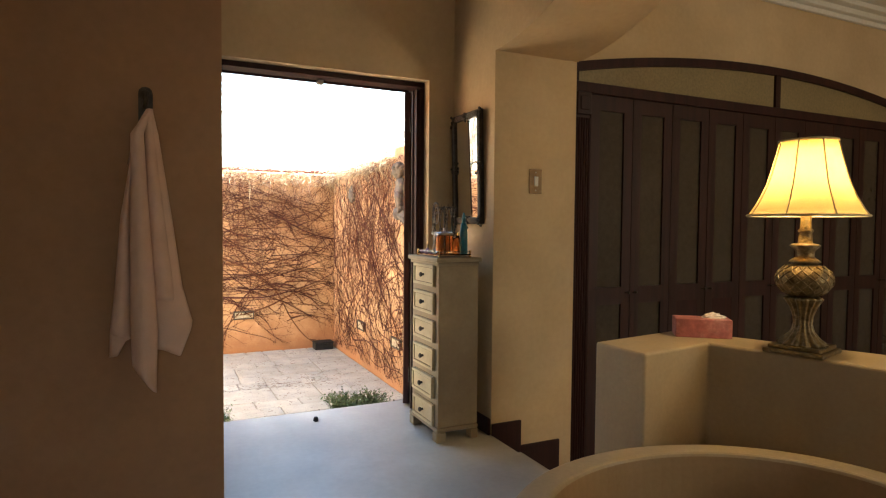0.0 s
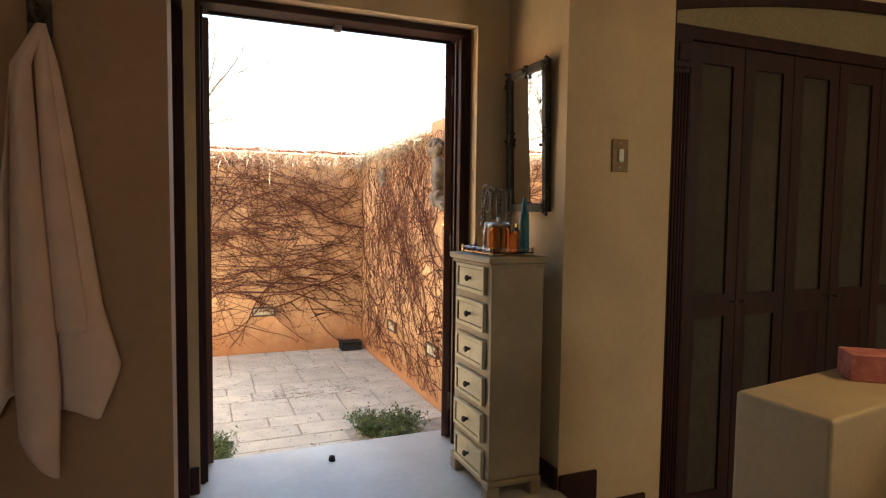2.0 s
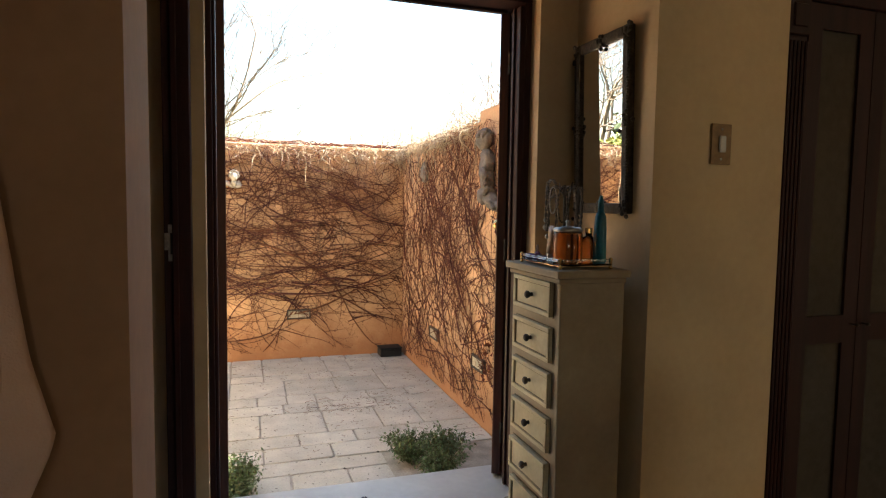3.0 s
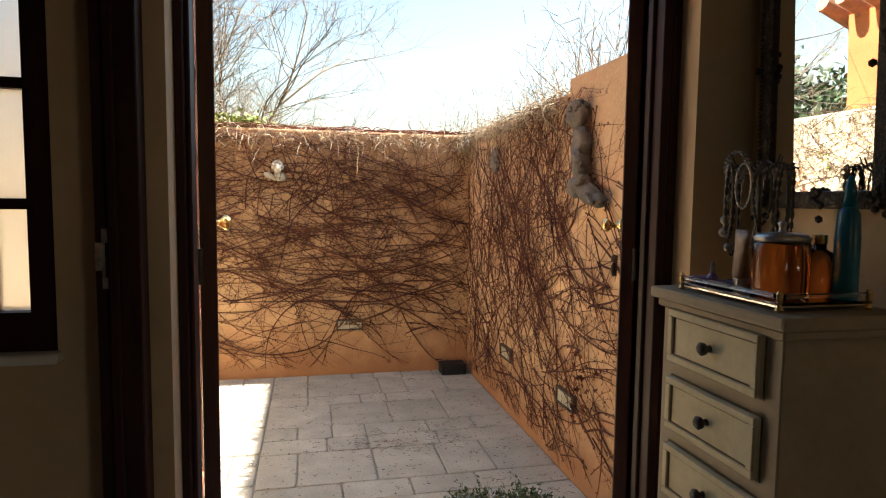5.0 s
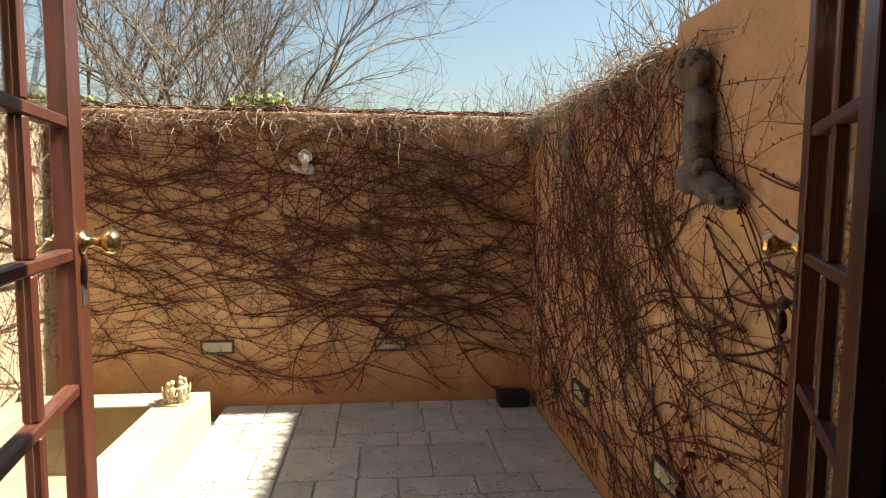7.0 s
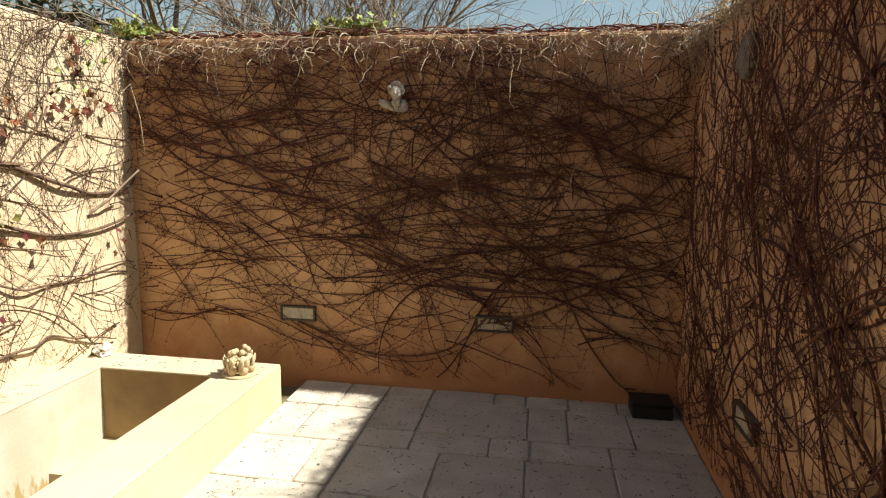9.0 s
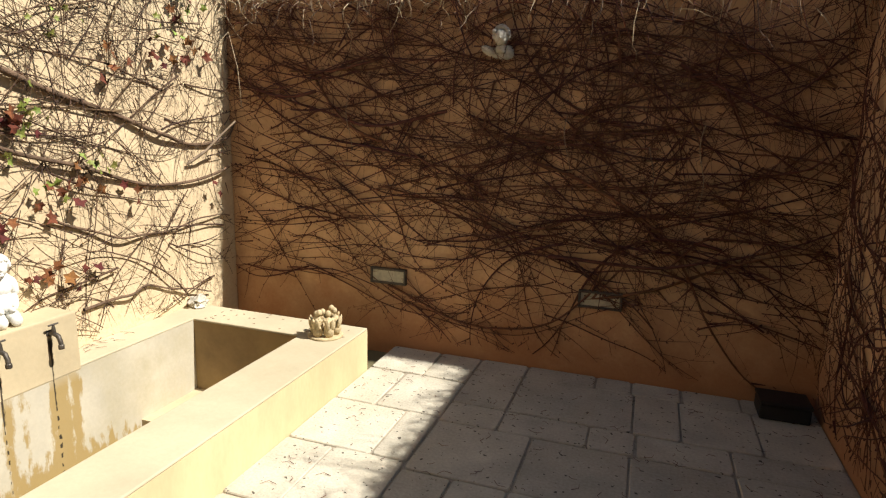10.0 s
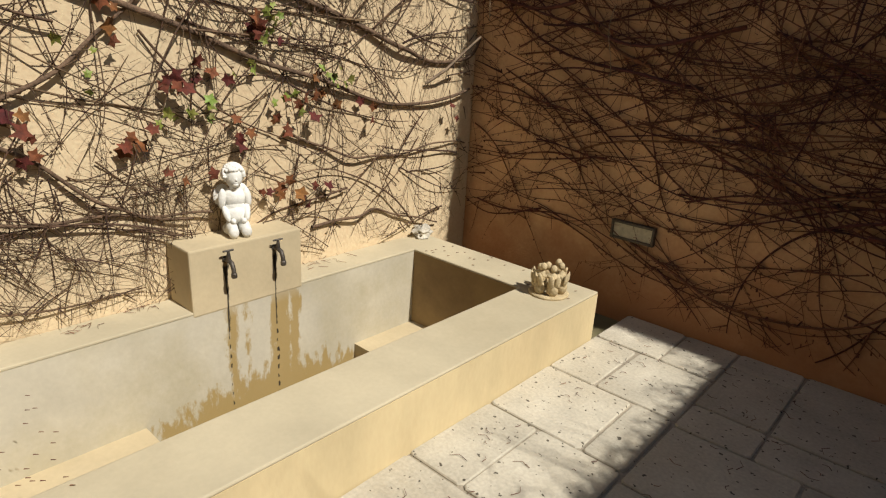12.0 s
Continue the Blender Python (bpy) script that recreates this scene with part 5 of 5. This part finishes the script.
def arch_z(x):
    return 2.33 + 0.19 * (1 - ((x - 4.30) / 1.95) ** 2)


def pelmet(z_of, z_from, y0, y1, x0, x1):
    bm = bmesh.new()
    n = 30
    cols = []
    for k in range(n + 1):
        x = x0 + (x1 - x0) * k / n
        cols.append([bm.verts.new((x, y, z)) for y in (y0, y1) for z in (z_from(x), z_of(x))])
    for a, b in zip(cols, cols[1:]):
        for i, j in ((0, 1), (1, 3), (3, 2), (2, 0)):
            bm.faces.new((a[i], a[j], b[j], b[i]))
    bm.faces.new([cols[0][i] for i in (0, 2, 3, 1)])
    bm.faces.new([cols[-1][i] for i in (0, 1, 3, 2)])
    bmesh.ops.recalc_face_normals(bm, faces=bm.faces[:])
    return bm


part("pelmet_arch", pelmet(arch_z, lambda x: arch_z(x) - 0.06, WF - 0.02, WF + 0.03, WX0, WX1), MAHOGANY, ward)
part("pelmet_panel", pelmet(lambda x: arch_z(x) - 0.06, lambda x: 2.215, WF + 0.006, WF + 0.014, WX0 + 0.04, WX1 - 0.02), material("olive_pelmet_panel", (0.27, 0.21, 0.11), 0.35, scale=2, vary=0.15, bump=0.02), ward, "olive painted panel")
part("pelmet_post", box((WX0 + 0.002, WX0 + 0.05, WF - 0.01, WF + 0.028, 2.215, 2.285)), MAHOGANY, ward)
part("pelmet_post", box((4.295, 4.35, WF - 0.014, WF + 0.028, 2.215, arch_z(4.32) - 0.06)), MAHOGANY, ward)
part("plinth", box((2.495, WX1, WF + 0.01, WF + 0.03, WZ, -0.33)), WARDROBE, ward)
DW = 0.3625
for k in range(10):
    x0 = 2.503 + k * DW
    x1 = x0 + DW - 0.005
    d = part("door", box((x0, x0 + 0.075, WF - 0.004, WF + 0.02, -0.32, 2.14), (x1 - 0.075, x1, WF - 0.004, WF + 0.02, -0.32, 2.14), (x0 + 0.075, x1 - 0.075, WF - 0.004, WF + 0.02, 2.04, 2.14),
                         (x0 + 0.075, x1 - 0.075, WF - 0.004, WF + 0.02, 0.74, 0.86), (x0 + 0.075, x1 - 0.075, WF - 0.004, WF + 0.02, -0.32, -0.2)), WARDROBE, ward)
    part("upper_panel", box((x0 + 0.075, x1 - 0.075, WF + 0.008, WF + 0.014, 0.86, 2.04)), PANEL, d, "smoky reflecting panel")
    solid = k in (2, 3)
    part("lower_panel", box((x0 + 0.075, x1 - 0.075, WF + (-0.002 if solid else 0.008), WF + 0.014, -0.2, 0.74)), MAHOGANY if solid else PANEL, d)
    kx = x1 - 0.03 if k % 2 == 0 else x0 + 0.03
    bm = lathe([(0.004, 0), (0.004, 0.02), (0.009, 0.028), (0.006, 0.036), (0, 0.037)], 10, m=pose(kx, WF - 0.004, 0.82, 90))
    part("knob", bm, IRON, d, "small bronze knob", smooth=True)
# cornice under the dressing room's ceiling
part_c = structure("trim_cornice", box((2.335, 7.19, 3.13, 3.163, 3.02, 3.06), (2.335, 7.19, 3.09, 3.163, 3.06, 3.105), (2.335, 7.19, 3.03, 3.163, 3.105, 3.148), bevel=0.008, segs=2), CEILING, "white moulded plaster cornice", "cornice")

# ---- fountain trough ----
tr = thing("fountain_trough", "low ochre plastered water trough against the sunlit wall", "fountain")
FX0, FX1, FY0, FY1, FZ = -1.648, -0.405, 4.50, 7.45, -0.11
IX0, IX1, IY0, IY1 = -1.447, -0.705, 4.75, 7.19
part("wall", box((IX1 + 0.012, FX1, FY0, FY1, G - 0.06, FZ - 0.014)), TROUGH, tr)
part("wall", box((FX0, IX1 + 0.012, IY1 + 0.012, FY1, G - 0.06, FZ - 0.014)), TROUGH, tr)
part("wall", box((FX0, IX1 + 0.012, FY0, IY0 - 0.012, G - 0.06, FZ - 0.014)), TROUGH, tr)
part("wall", box((FX0, IX0 - 0.012, IY0 - 0.012, IY1 + 0.012, G - 0.06, FZ - 0.014)), TROUGH, tr)
cop = bmesh.new()
o = [(FX0, FY0), (FX1, FY0), (FX1, FY1), (FX0, FY1)]
i4 = [(IX0, IY0), (IX1, IY0), (IX1, IY1), (IX0, IY1)]
vs = [[cop.verts.new((x, y, z)) for x, y in ring] for ring, z in ((o, FZ), (i4, FZ), (i4, FZ - 0.014), (o, FZ - 0.014))]
for a, b in zip(vs, vs[1:] + vs[:1]):
    for k in range(4):
        cop.faces.new((a[k], a[(k + 1) % 4], b[(k + 1) % 4], b[k]))
bmesh.ops.recalc_face_normals(cop, faces=cop.faces[:])
c = part("coping", cop, RIM, tr, "tan rendered coping")
bv = c.modifiers.new("soft", "BEVEL")
bv.width, bv.segments = 0.005, 2
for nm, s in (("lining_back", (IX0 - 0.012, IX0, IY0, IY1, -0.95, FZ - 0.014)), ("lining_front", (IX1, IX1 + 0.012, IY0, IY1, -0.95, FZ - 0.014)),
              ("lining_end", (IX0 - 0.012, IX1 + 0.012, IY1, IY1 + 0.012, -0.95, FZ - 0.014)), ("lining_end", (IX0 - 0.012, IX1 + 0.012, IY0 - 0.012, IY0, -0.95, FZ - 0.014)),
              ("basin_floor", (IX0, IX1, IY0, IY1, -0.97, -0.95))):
    part(nm, box(s), LINING_SHADED if nm == "lining_end" else LINING, tr)
for y0, y1 in ((6.75, IY1), (IY0, 5.63)):
    part("ledge", box((IX0, IX1, y0, y1, -0.94, -0.565)), SPOUT, tr)
sp = box((-1.648, -1.4445, 5.868, 6.415, -0.135, 0.163), bevel=0.008, segs=2)
part("spout_block", sp, SPOUT, tr, "plastered block that carries two taps")


def tap(y):
    tp = thing("garden_tap", "weathered bronze garden tap in the spout block", "tap", pose(-1.444, y, 0.098), "taps over the trough")
    part("flange", lathe([(0.016, 0), (0.016, 0.004), (0.009, 0.006)], 14, m=pose(0, 0, 0, 0, 90)), IRON, tp)
    tb = Tubes(8)
    tb.add([(0, 0, 0), (0.03, 0, 0.002), (0.055, 0, -0.006), (0.066, 0, -0.03), (0.068, 0, -0.05)], 0.011, 0.010)
    new("spout", tb.mesh("spout", IRON)).parent = tp
    part("nozzle", lathe([(0.012, -0.066), (0.013, -0.06), (0.013, -0.048), (0.010, -0.044)], 12, m=pose(0.068, 0, 0)), IRON, tp)
    part("stem", lathe([(0.010, 0.0), (0.008, 0.025), (0.005, 0.04)], 10, m=pose(0.03, 0, 0.005)), IRON, tp)
    part("handle", box((0.025, 0.035, -0.026, 0.026, 0.042, 0.05), bevel=0.003), IRON, tp)


tap(6.027)
tap(6.27)


def cherub():
    """A kneeling stone child, its forearms on its lap."""
    bm = bmesh.new()
    b = lambda c, s, r=(0, 0, 0), k=0.0: blob(bm, c, s, r, 3, k, len(bm.verts))
    b((0, 0, 0.115), (0.042, 0.054, 0.062))
    b((0.004, 0, 0.165), (0.038, 0.056, 0.048))
    b((0.012, 0, 0.095), (0.044, 0.052, 0.045))
    b((0.01, 0, 0.205), (0.022, 0.024, 0.03))
    b((0.014, 0, 0.258), (0.044, 0.041, 0.05))
    b((0.052, 0, 0.252), (0.010, 0.007, 0.009))
    b((0.045, 0, 0.229), (0.012, 0.014, 0.009))
    b((0.051, 0, 0.238), (0.006, 0.010, 0.004))
    for s in (-1, 1):
        b((0.012, s * 0.062, 0.165), (0.02, 0.02, 0.045), (s * 8, 0, 0))
        b((0.035, s * 0.052, 0.105), (0.016, 0.016, 0.042), (0, -38, s * -18))
        b((0.062, s * 0.026, 0.073), (0.02, 0.014, 0.012))
        b((0.045, s * 0.032, 0.04), (0.052, 0.028, 0.032), (0, 12, 0))
        b((0.078, s * 0.032, 0.028), (0.024, 0.026, 0.028))
        b((-0.01, s * 0.035, 0.02), (0.06, 0.024, 0.02))
        b((-0.045, s * 0.05, 0.17), (0.012, 0.04, 0.05), (s * 20, 0, 0))
        b((0.012, s * 0.043, 0.25), (0.009, 0.006, 0.012))
    r = random.Random(11)
    for _ in range(230):
        a, e = r.uniform(0, 6.28), r.uniform(-0.1, 1.5)
        d = Vector((math.cos(a) * math.cos(e), math.sin(a) * math.cos(e), math.sin(e)))
        if d.x > 0.42 and d.z < 0.58:
            continue
        b((0.008 + d.x * 0.047, d.y * 0.050, 0.262 + d.z * 0.050), (0.010, 0.010, 0.009))
    return bm


ch = part("cherub_statue", cherub(), WHITE_STONE, smooth=True)
ch.matrix_world = pose(-1.555, 6.145, 0.162, 0, 0, -14) @ Matrix.Diagonal((0.92, 0.88, 1.02, 1))
tagged(ch, "white painted kneeling cherub statue on the spout block", "statue")


def huddle():
    """A ring of small winged stone figures."""
    bm = lathe([(0.098, 0), (0.1, 0.006), (0.094, 0.012)], 32)
    r = random.Random(2)
    for k in range(6):
        a = k * math.pi / 3 + 0.3
        c, s = math.cos(a), math.sin(a)
        h = r.uniform(0.9, 1.1)
        turn = math.degrees(a)
        blob(bm, (0.062 * c, 0.062 * s, 0.045), (0.026, 0.03, 0.04), (0, 0, turn), 2, 0.3, k)
        blob(bm, (0.058 * c, 0.058 * s, 0.09 * h), (0.02, 0.026, 0.034), (0, -12, turn), 2, 0.2, k)
        blob(bm, (0.05 * c, 0.05 * s, 0.138 * h), (0.017, 0.017, 0.02), (0, 0, turn), 2)
        for sg in (-1, 1):
            b0 = (0.082 * c - sg * 0.016 * s, 0.082 * s + sg * 0.016 * c, 0.082 * h)
            blob(bm, b0, (0.009, 0.017, 0.036), (0, 10, turn + sg * 14), 2, 0.5, k)
            blob(bm, (0.045 * c - sg * 0.032 * s, 0.045 * s + sg * 0.032 * c, 0.1 * h), (0.022, 0.009, 0.010), (0, 0, turn + 90), 2)
    return bm


hd = part("embracing_figurine", huddle(), BUFF_STONE, smooth=True)
hd.matrix_world = pose(-0.565, 7.24, FZ)
tagged(hd, "buff stone ring of embracing winged figures on the coping", "statue")
bm = bmesh.new()
blob(bm, (0, 0, 0.035), (0.05, 0.065, 0.04), (10, 5, 20), 3, 0.6, 4)
rk = part("rock", bm, PALE_STONE)
rk.matrix_world = pose(-1.585, 7.40, FZ - 0.004)
tagged(rk, "pale rough stone lying on the trough coping", "stone")


# ---- wall lights ----
def brick_light(place):
    bl = thing("wall_light", "recessed brick light with a dark frame and pale glass", "wall light", place, "brick lights low in the garden walls")
    w, h = 0.125, 0.052
    for nm, s in (("frame_side", (-w, -w + 0.014, -0.03, 0.0, -h, h)), ("frame_side", (w - 0.014, w, -0.03, 0.0, -h, h)), ("frame_rail", (-w + 0.014, w - 0.014, -0.03, 0.0, h - 0.014, h)), ("frame_rail", (-w + 0.014, w - 0.014, -0.03, 0.0, -h, -h + 0.014))):
        part(nm, box(s, bevel=0.002), IRON, bl)
    part("lens", box((-w + 0.014, w - 0.014, -0.02, 0.0, -h + 0.014, h - 0.014)), LENS, bl, "dusty pale glass")


LENS = material("dusty_lens_glass", (0.50, 0.46, 0.34), 0.3, scale=14, vary=0.3, fine=60, bump=0.05)
for x in (-0.455, 0.89):
    brick_light(pose(x, 7.88, 0.108))
for y in (6.61, 5.475):
    brick_light(pose(2.05, y, 0.10, 0, 0, -90))


# ---- stone reliefs on the walls ----
def reclining():
    """A worn sitting stone child, seen from the side against the wall: y along the wall, z up."""
    bm = bmesh.new()
    b = lambda c, s, r=(0, 0, 0), k=0.3: blob(bm, c, s, r, 3, k, len(bm.verts))
    b((-0.07, 0.085, 0.235), (0.058, 0.075, 0.078))
    rr = random.Random(8)
    for _ in range(40):
        a, e = rr.uniform(0, 6.28), rr.uniform(0.0, 1.4)
        b((-0.07 - 0.055 * math.cos(a) * math.cos(e), 0.08 + 0.07 * math.sin(a) * math.cos(e), 0.245 + 0.07 * math.sin(e)), (0.016, 0.018, 0.016))
    b((-0.08, 0.15, 0.22), (0.03, 0.022, 0.03))
    b((-0.06, 0.06, 0.12), (0.05, 0.05, 0.06))
    b((-0.06, 0.05, 0.05), (0.056, 0.068, 0.11), (8, 0, 0))
    b((-0.06, 0.035, -0.08), (0.056, 0.062, 0.11), (-6, 0, 0))
    b((-0.07, 0.02, -0.185), (0.07, 0.085, 0.075))
    b((-0.075, -0.075, -0.225), (0.055, 0.11, 0.055), (25, 0, 0))
    b((-0.07, -0.175, -0.265), (0.045, 0.06, 0.04), (10, 0, 0))
    b((-0.12, -0.02, -0.03), (0.03, 0.035, 0.06), (-30, 0, 0))
    for k in range(4):
        b((-0.125, -0.03 - 0.012 * k, -0.06 - 0.015 * k), (0.02, 0.014, 0.014))
        b((-0.12, -0.14 - 0.02 * k, -0.24 - 0.012 * k), (0.02, 0.016, 0.018))
        b((-0.12, -0.04 - 0.014 * k, -0.17 + 0.012 * k), (0.022, 0.018, 0.016))
    return bm


rl = part("stone_relief", reclining(), GREY_STONE, smooth=True)
rl.matrix_world = pose(2.06, 5.24, 1.555) @ Matrix.Diagonal((0.95, 1.05, 0.95, 1))
tagged(rl, "lichened grey stone child figure fixed to the wall", "statue")


def angel():
    """A small winged head, curls on top and two feathered wings."""
    bm = bmesh.new()
    blob(bm, (0, -0.045, 0.03), (0.036, 0.04, 0.044), sub=3, rough=0.15, seed=1)
    blob(bm, (0.002, -0.083, 0.025), (0.006, 0.008, 0.008), sub=2)
    r = random.Random(6)
    for _ in range(22):
        a, e = r.uniform(-0.3, 3.44), r.uniform(0, 1)
        blob(bm, (0.036 * math.cos(a), -0.03 - 0.03 * e, 0.04 + 0.042 * math.sin(a)), (0.014, 0.014, 0.013), sub=2, rough=0.3, seed=_)
    blob(bm, (0, -0.035, -0.025), (0.03, 0.028, 0.025), sub=3, rough=0.3, seed=2)
    blob(bm, (-0.058, -0.022, -0.036), (0.058, 0.014, 0.024), (0, 24, 0), 3, 0.12, 3)
    blob(bm, (-0.045, -0.03, -0.046), (0.04, 0.014, 0.018), (0, 30, 0), 3, 0.12, 4)
    blob(bm, (0.03, -0.024, -0.042), (0.036, 0.016, 0.038), (0, -20, 0), 3, 0.12, 5)
    blob(bm, (0.008, -0.03, -0.055), (0.03, 0.015, 0.024), (0, 0, 0), 3, 0.12, 6)
    return bm


an = part("angel_relief", angel(), PALE_STONE, smooth=True)
an.matrix_world = pose(0.24, 7.875, 1.54) @ Matrix.Scale(1.1, 4)
tagged(an, "pale stone winged head fixed to the garden wall", "statue")
bm = bmesh.new()
blob(bm, (-0.03, 0, 0), (0.04, 0.07, 0.08), sub=3, rough=0.3, seed=5)
for k in range(12):
    a = k * 0.524
    blob(bm, (-0.03, 0.07 * math.cos(a), 0.08 * math.sin(a)), (0.025, 0.025, 0.025), sub=2, rough=0.4, seed=k)
fc = part("mask_relief", bm, GREY_STONE, smooth=True)
fc.matrix_world = pose(2.05, 6.94, 1.63)
tagged(fc, "weathered grey stone mask among the creeper", "statue")

bx = thing("bait_box", "black plastic box on the paving in the wall corner", "box", pose(1.87, 7.74, G))
part("case", box((-0.12, 0.12, -0.09, 0.09, 0.0, 0.08), bevel=0.012, segs=2), PLASTIC_BLACK, bx)
part("lid", box((-0.125, 0.125, -0.095, 0.095, 0.081, 0.1), bevel=0.01, segs=2), PLASTIC_BLACK, bx)

# ---- planting beside the door ----
structure("flower_bed_left", box((-0.41, 0.38, WY1 + 0.052, 4.95, G - 0.06, G - 0.012)), SOIL, "dark soil bed beside the doorstep", "flower bed")
structure("flower_bed_right", box((1.22, 2.048, WY1 + 0.052, 5.16, G - 0.06, G - 0.012)), SOIL, "dark soil bed beside the doorstep", "flower bed")


def herb(place, size, rng, count):
    h = thing("herb_plant", "low feathery grey-green herb growing beside the doorstep", "plant", pose(*place), "herbs beside the doorstep")
    tb, spots = Tubes(3), []
    for _ in range(count):
        a, e = rng.uniform(0, 6.28), rng.uniform(0.2, 1.0)
        d = np.array((math.cos(a) * e * size[0], math.sin(a) * e * size[1], size[2] * rng.uniform(0.5, 1.1)))
        pts = [np.array((d[0] * 0.15, d[1] * 0.15, -0.01)), np.array((d[0] * 0.5, d[1] * 0.5, d[2] * 0.55)), d]
        tb.add(pts, 0.0022, 0.001)
        for _ in range(16):
            f = rng.uniform(0.35, 1.02)
            p = d * f + rng.normal(0, 0.014, 3)
            spots.append((tuple(p), tuple(rng.normal(0, 1, 3)), rng.uniform(0.6, 1.3)))
    new("stems", tb.mesh("stems", HERB)).parent = h
    new("leaves", leaf_mesh("leaves", HERB, spots, 0.013)).parent = h


rng = np.random.default_rng(4)
for x, y, sx, sy, sz in ((1.38, 4.98, 0.22, 0.2, 0.17), (1.62, 5.0, 0.2, 0.18, 0.15), (1.5, 4.75, 0.2, 0.15, 0.13), (0.30, 4.80, 0.15, 0.18, 0.2), (0.26, 4.62, 0.17, 0.2, 0.2)):
    herb((x, y, G - 0.012), (sx, sy, sz), rng, 110)
tb = Tubes(3)
for k in range(420):
    x, y = (rng.uniform(-0.35, 2.0), rng.uniform(5.2, 7.8)) if k % 3 else (rng.normal(1.2, 0.25), rng.normal(6.15, 0.12))
    a = rng.uniform(0, 6.28)
    L = rng.uniform(0.008, 0.04)
    tb.add([(x, y, G + 0.004), (x + L * math.cos(a), y + L * math.sin(a), G + 0.006), (x + 1.7 * L * math.cos(a + 0.5), y + 1.7 * L * math.sin(a + 0.5), G + 0.005)], 0.0016, 0.0008)
for _ in range(60):
    x, y = rng.uniform(-1.38, -0.45), rng.choice((rng.uniform(5.0, 5.2), rng.uniform(7.2, 7.44)))
    tb.add([(x, y, FZ + 0.003), (x + 0.01, y + 0.01, FZ + 0.004)], 0.002, 0.001)
for _ in range(40):
    y = rng.normal(5.72, 0.2) if rng.random() < 0.6 else rng.normal(6.65, 0.12)
    x, a = rng.uniform(-1.64, -1.55), rng.uniform(0, 6.28)
    if not 5.86 < y < 6.45:
        tb.add([(x, y, FZ + 0.004), (x + 0.03 * math.cos(a), y + 0.03 * math.sin(a), FZ + 0.008), (x + 0.05 * math.cos(a + 0.4), y + 0.05 * math.sin(a + 0.4), FZ + 0.004)], 0.0014, 0.0007)
stuff("fallen_twigs", tb.mesh("fallen_twigs", STEM), "small fallen twigs and leaf stalks on the paving", "litter")

# ---- paving ----
bed = structure("pavement", box((-0.41, 2.05, 4.0, 7.88, G - 0.06, G - 0.011)), JOINT, "random-coursed pale limestone paving", "pavement")
LEFT = ((7.50, 7.88, (-0.07,)), (7.05, 7.50, (-0.17,)), (6.60, 7.05, (0.02,)), (6.13, 6.60, (-0.16,)), (5.68, 6.13, (0.03,)), (5.45, 5.68, (-0.2,)), (4.96, 5.45, (-0.05,)))
RIGHT = ((7.70, 7.88, (0.5, 0.91, 1.11, 1.38, 1.68)), (7.24, 7.70, (0.5, 1.13, 1.36, 1.72)), (7.02, 7.24, (0.5, 0.93, 1.15, 1.57)), (6.55, 7.02, (0.68, 1.13, 1.57)), (6.32, 6.55, (0.43, 0.67, 0.91, 1.37, 1.72)),
         (6.09, 6.32, (0.63, 0.91, 1.4)), (5.62, 6.09, (0.44, 0.92, 1.34, 1.66)), (5.40, 5.62, (0.7, 1.1, 1.5)), (5.16, 5.40, (0.45, 0.9, 1.3, 1.75)))
MID = ((4.7, 4.96, (0.6, 0.95)), (4.4, 4.7, (0.75,)), (4.02, 4.4, (0.55, 0.9)))
slabs = []
for rows, xa, xb in ((LEFT, -0.41, 0.2), (RIGHT, 0.2, 2.05), (MID, 0.38, 1.22)):
    for y0, y1, cuts in rows:
        xs = (xa, *cuts, xb)
        slabs += [(a, b, y0, y1) for a, b in zip(xs, xs[1:])]
slabs += [(0.2, 1.22, 4.96, 5.16)]
rs = random.Random(9)
for x0, x1, y0, y1 in slabs:
    g = 0.0055
    w, h = x1 - x0 - 2 * g, y1 - y0 - 2 * g
    bm = bmesh.new()
    c = 0.012
    ring = [(-w / 2 + c, -h / 2), (w / 2 - c, -h / 2), (w / 2, -h / 2 + c), (w / 2, h / 2 - c), (w / 2 - c, h / 2), (-w / 2 + c, h / 2), (-w / 2, h / 2 - c), (-w / 2, -h / 2 + c)]
    lo = [bm.verts.new((x + rs.gauss(0, 0.0018), y + rs.gauss(0, 0.0018), -0.03)) for x, y in ring]
    mid = [bm.verts.new((v.co.x, v.co.y, -0.005)) for v in lo]
    hi = [bm.verts.new((v.co.x * (1 - 0.008 / w), v.co.y * (1 - 0.008 / h), 0)) for v in lo]
    bm.faces.new(hi)
    for a, b in ((lo, mid), (mid, hi)):
        for k in range(8):
            bm.faces.new((a[k], a[(k + 1) % 8], b[(k + 1) % 8], b[k]))
    p = part("paver", bm, PAVER, bed)
    p.matrix_world = pose((x0 + x1) / 2, (y0 + y1) / 2, G - rs.uniform(0, 0.003), rs.gauss(0, 0.15), rs.gauss(0, 0.15), 0)
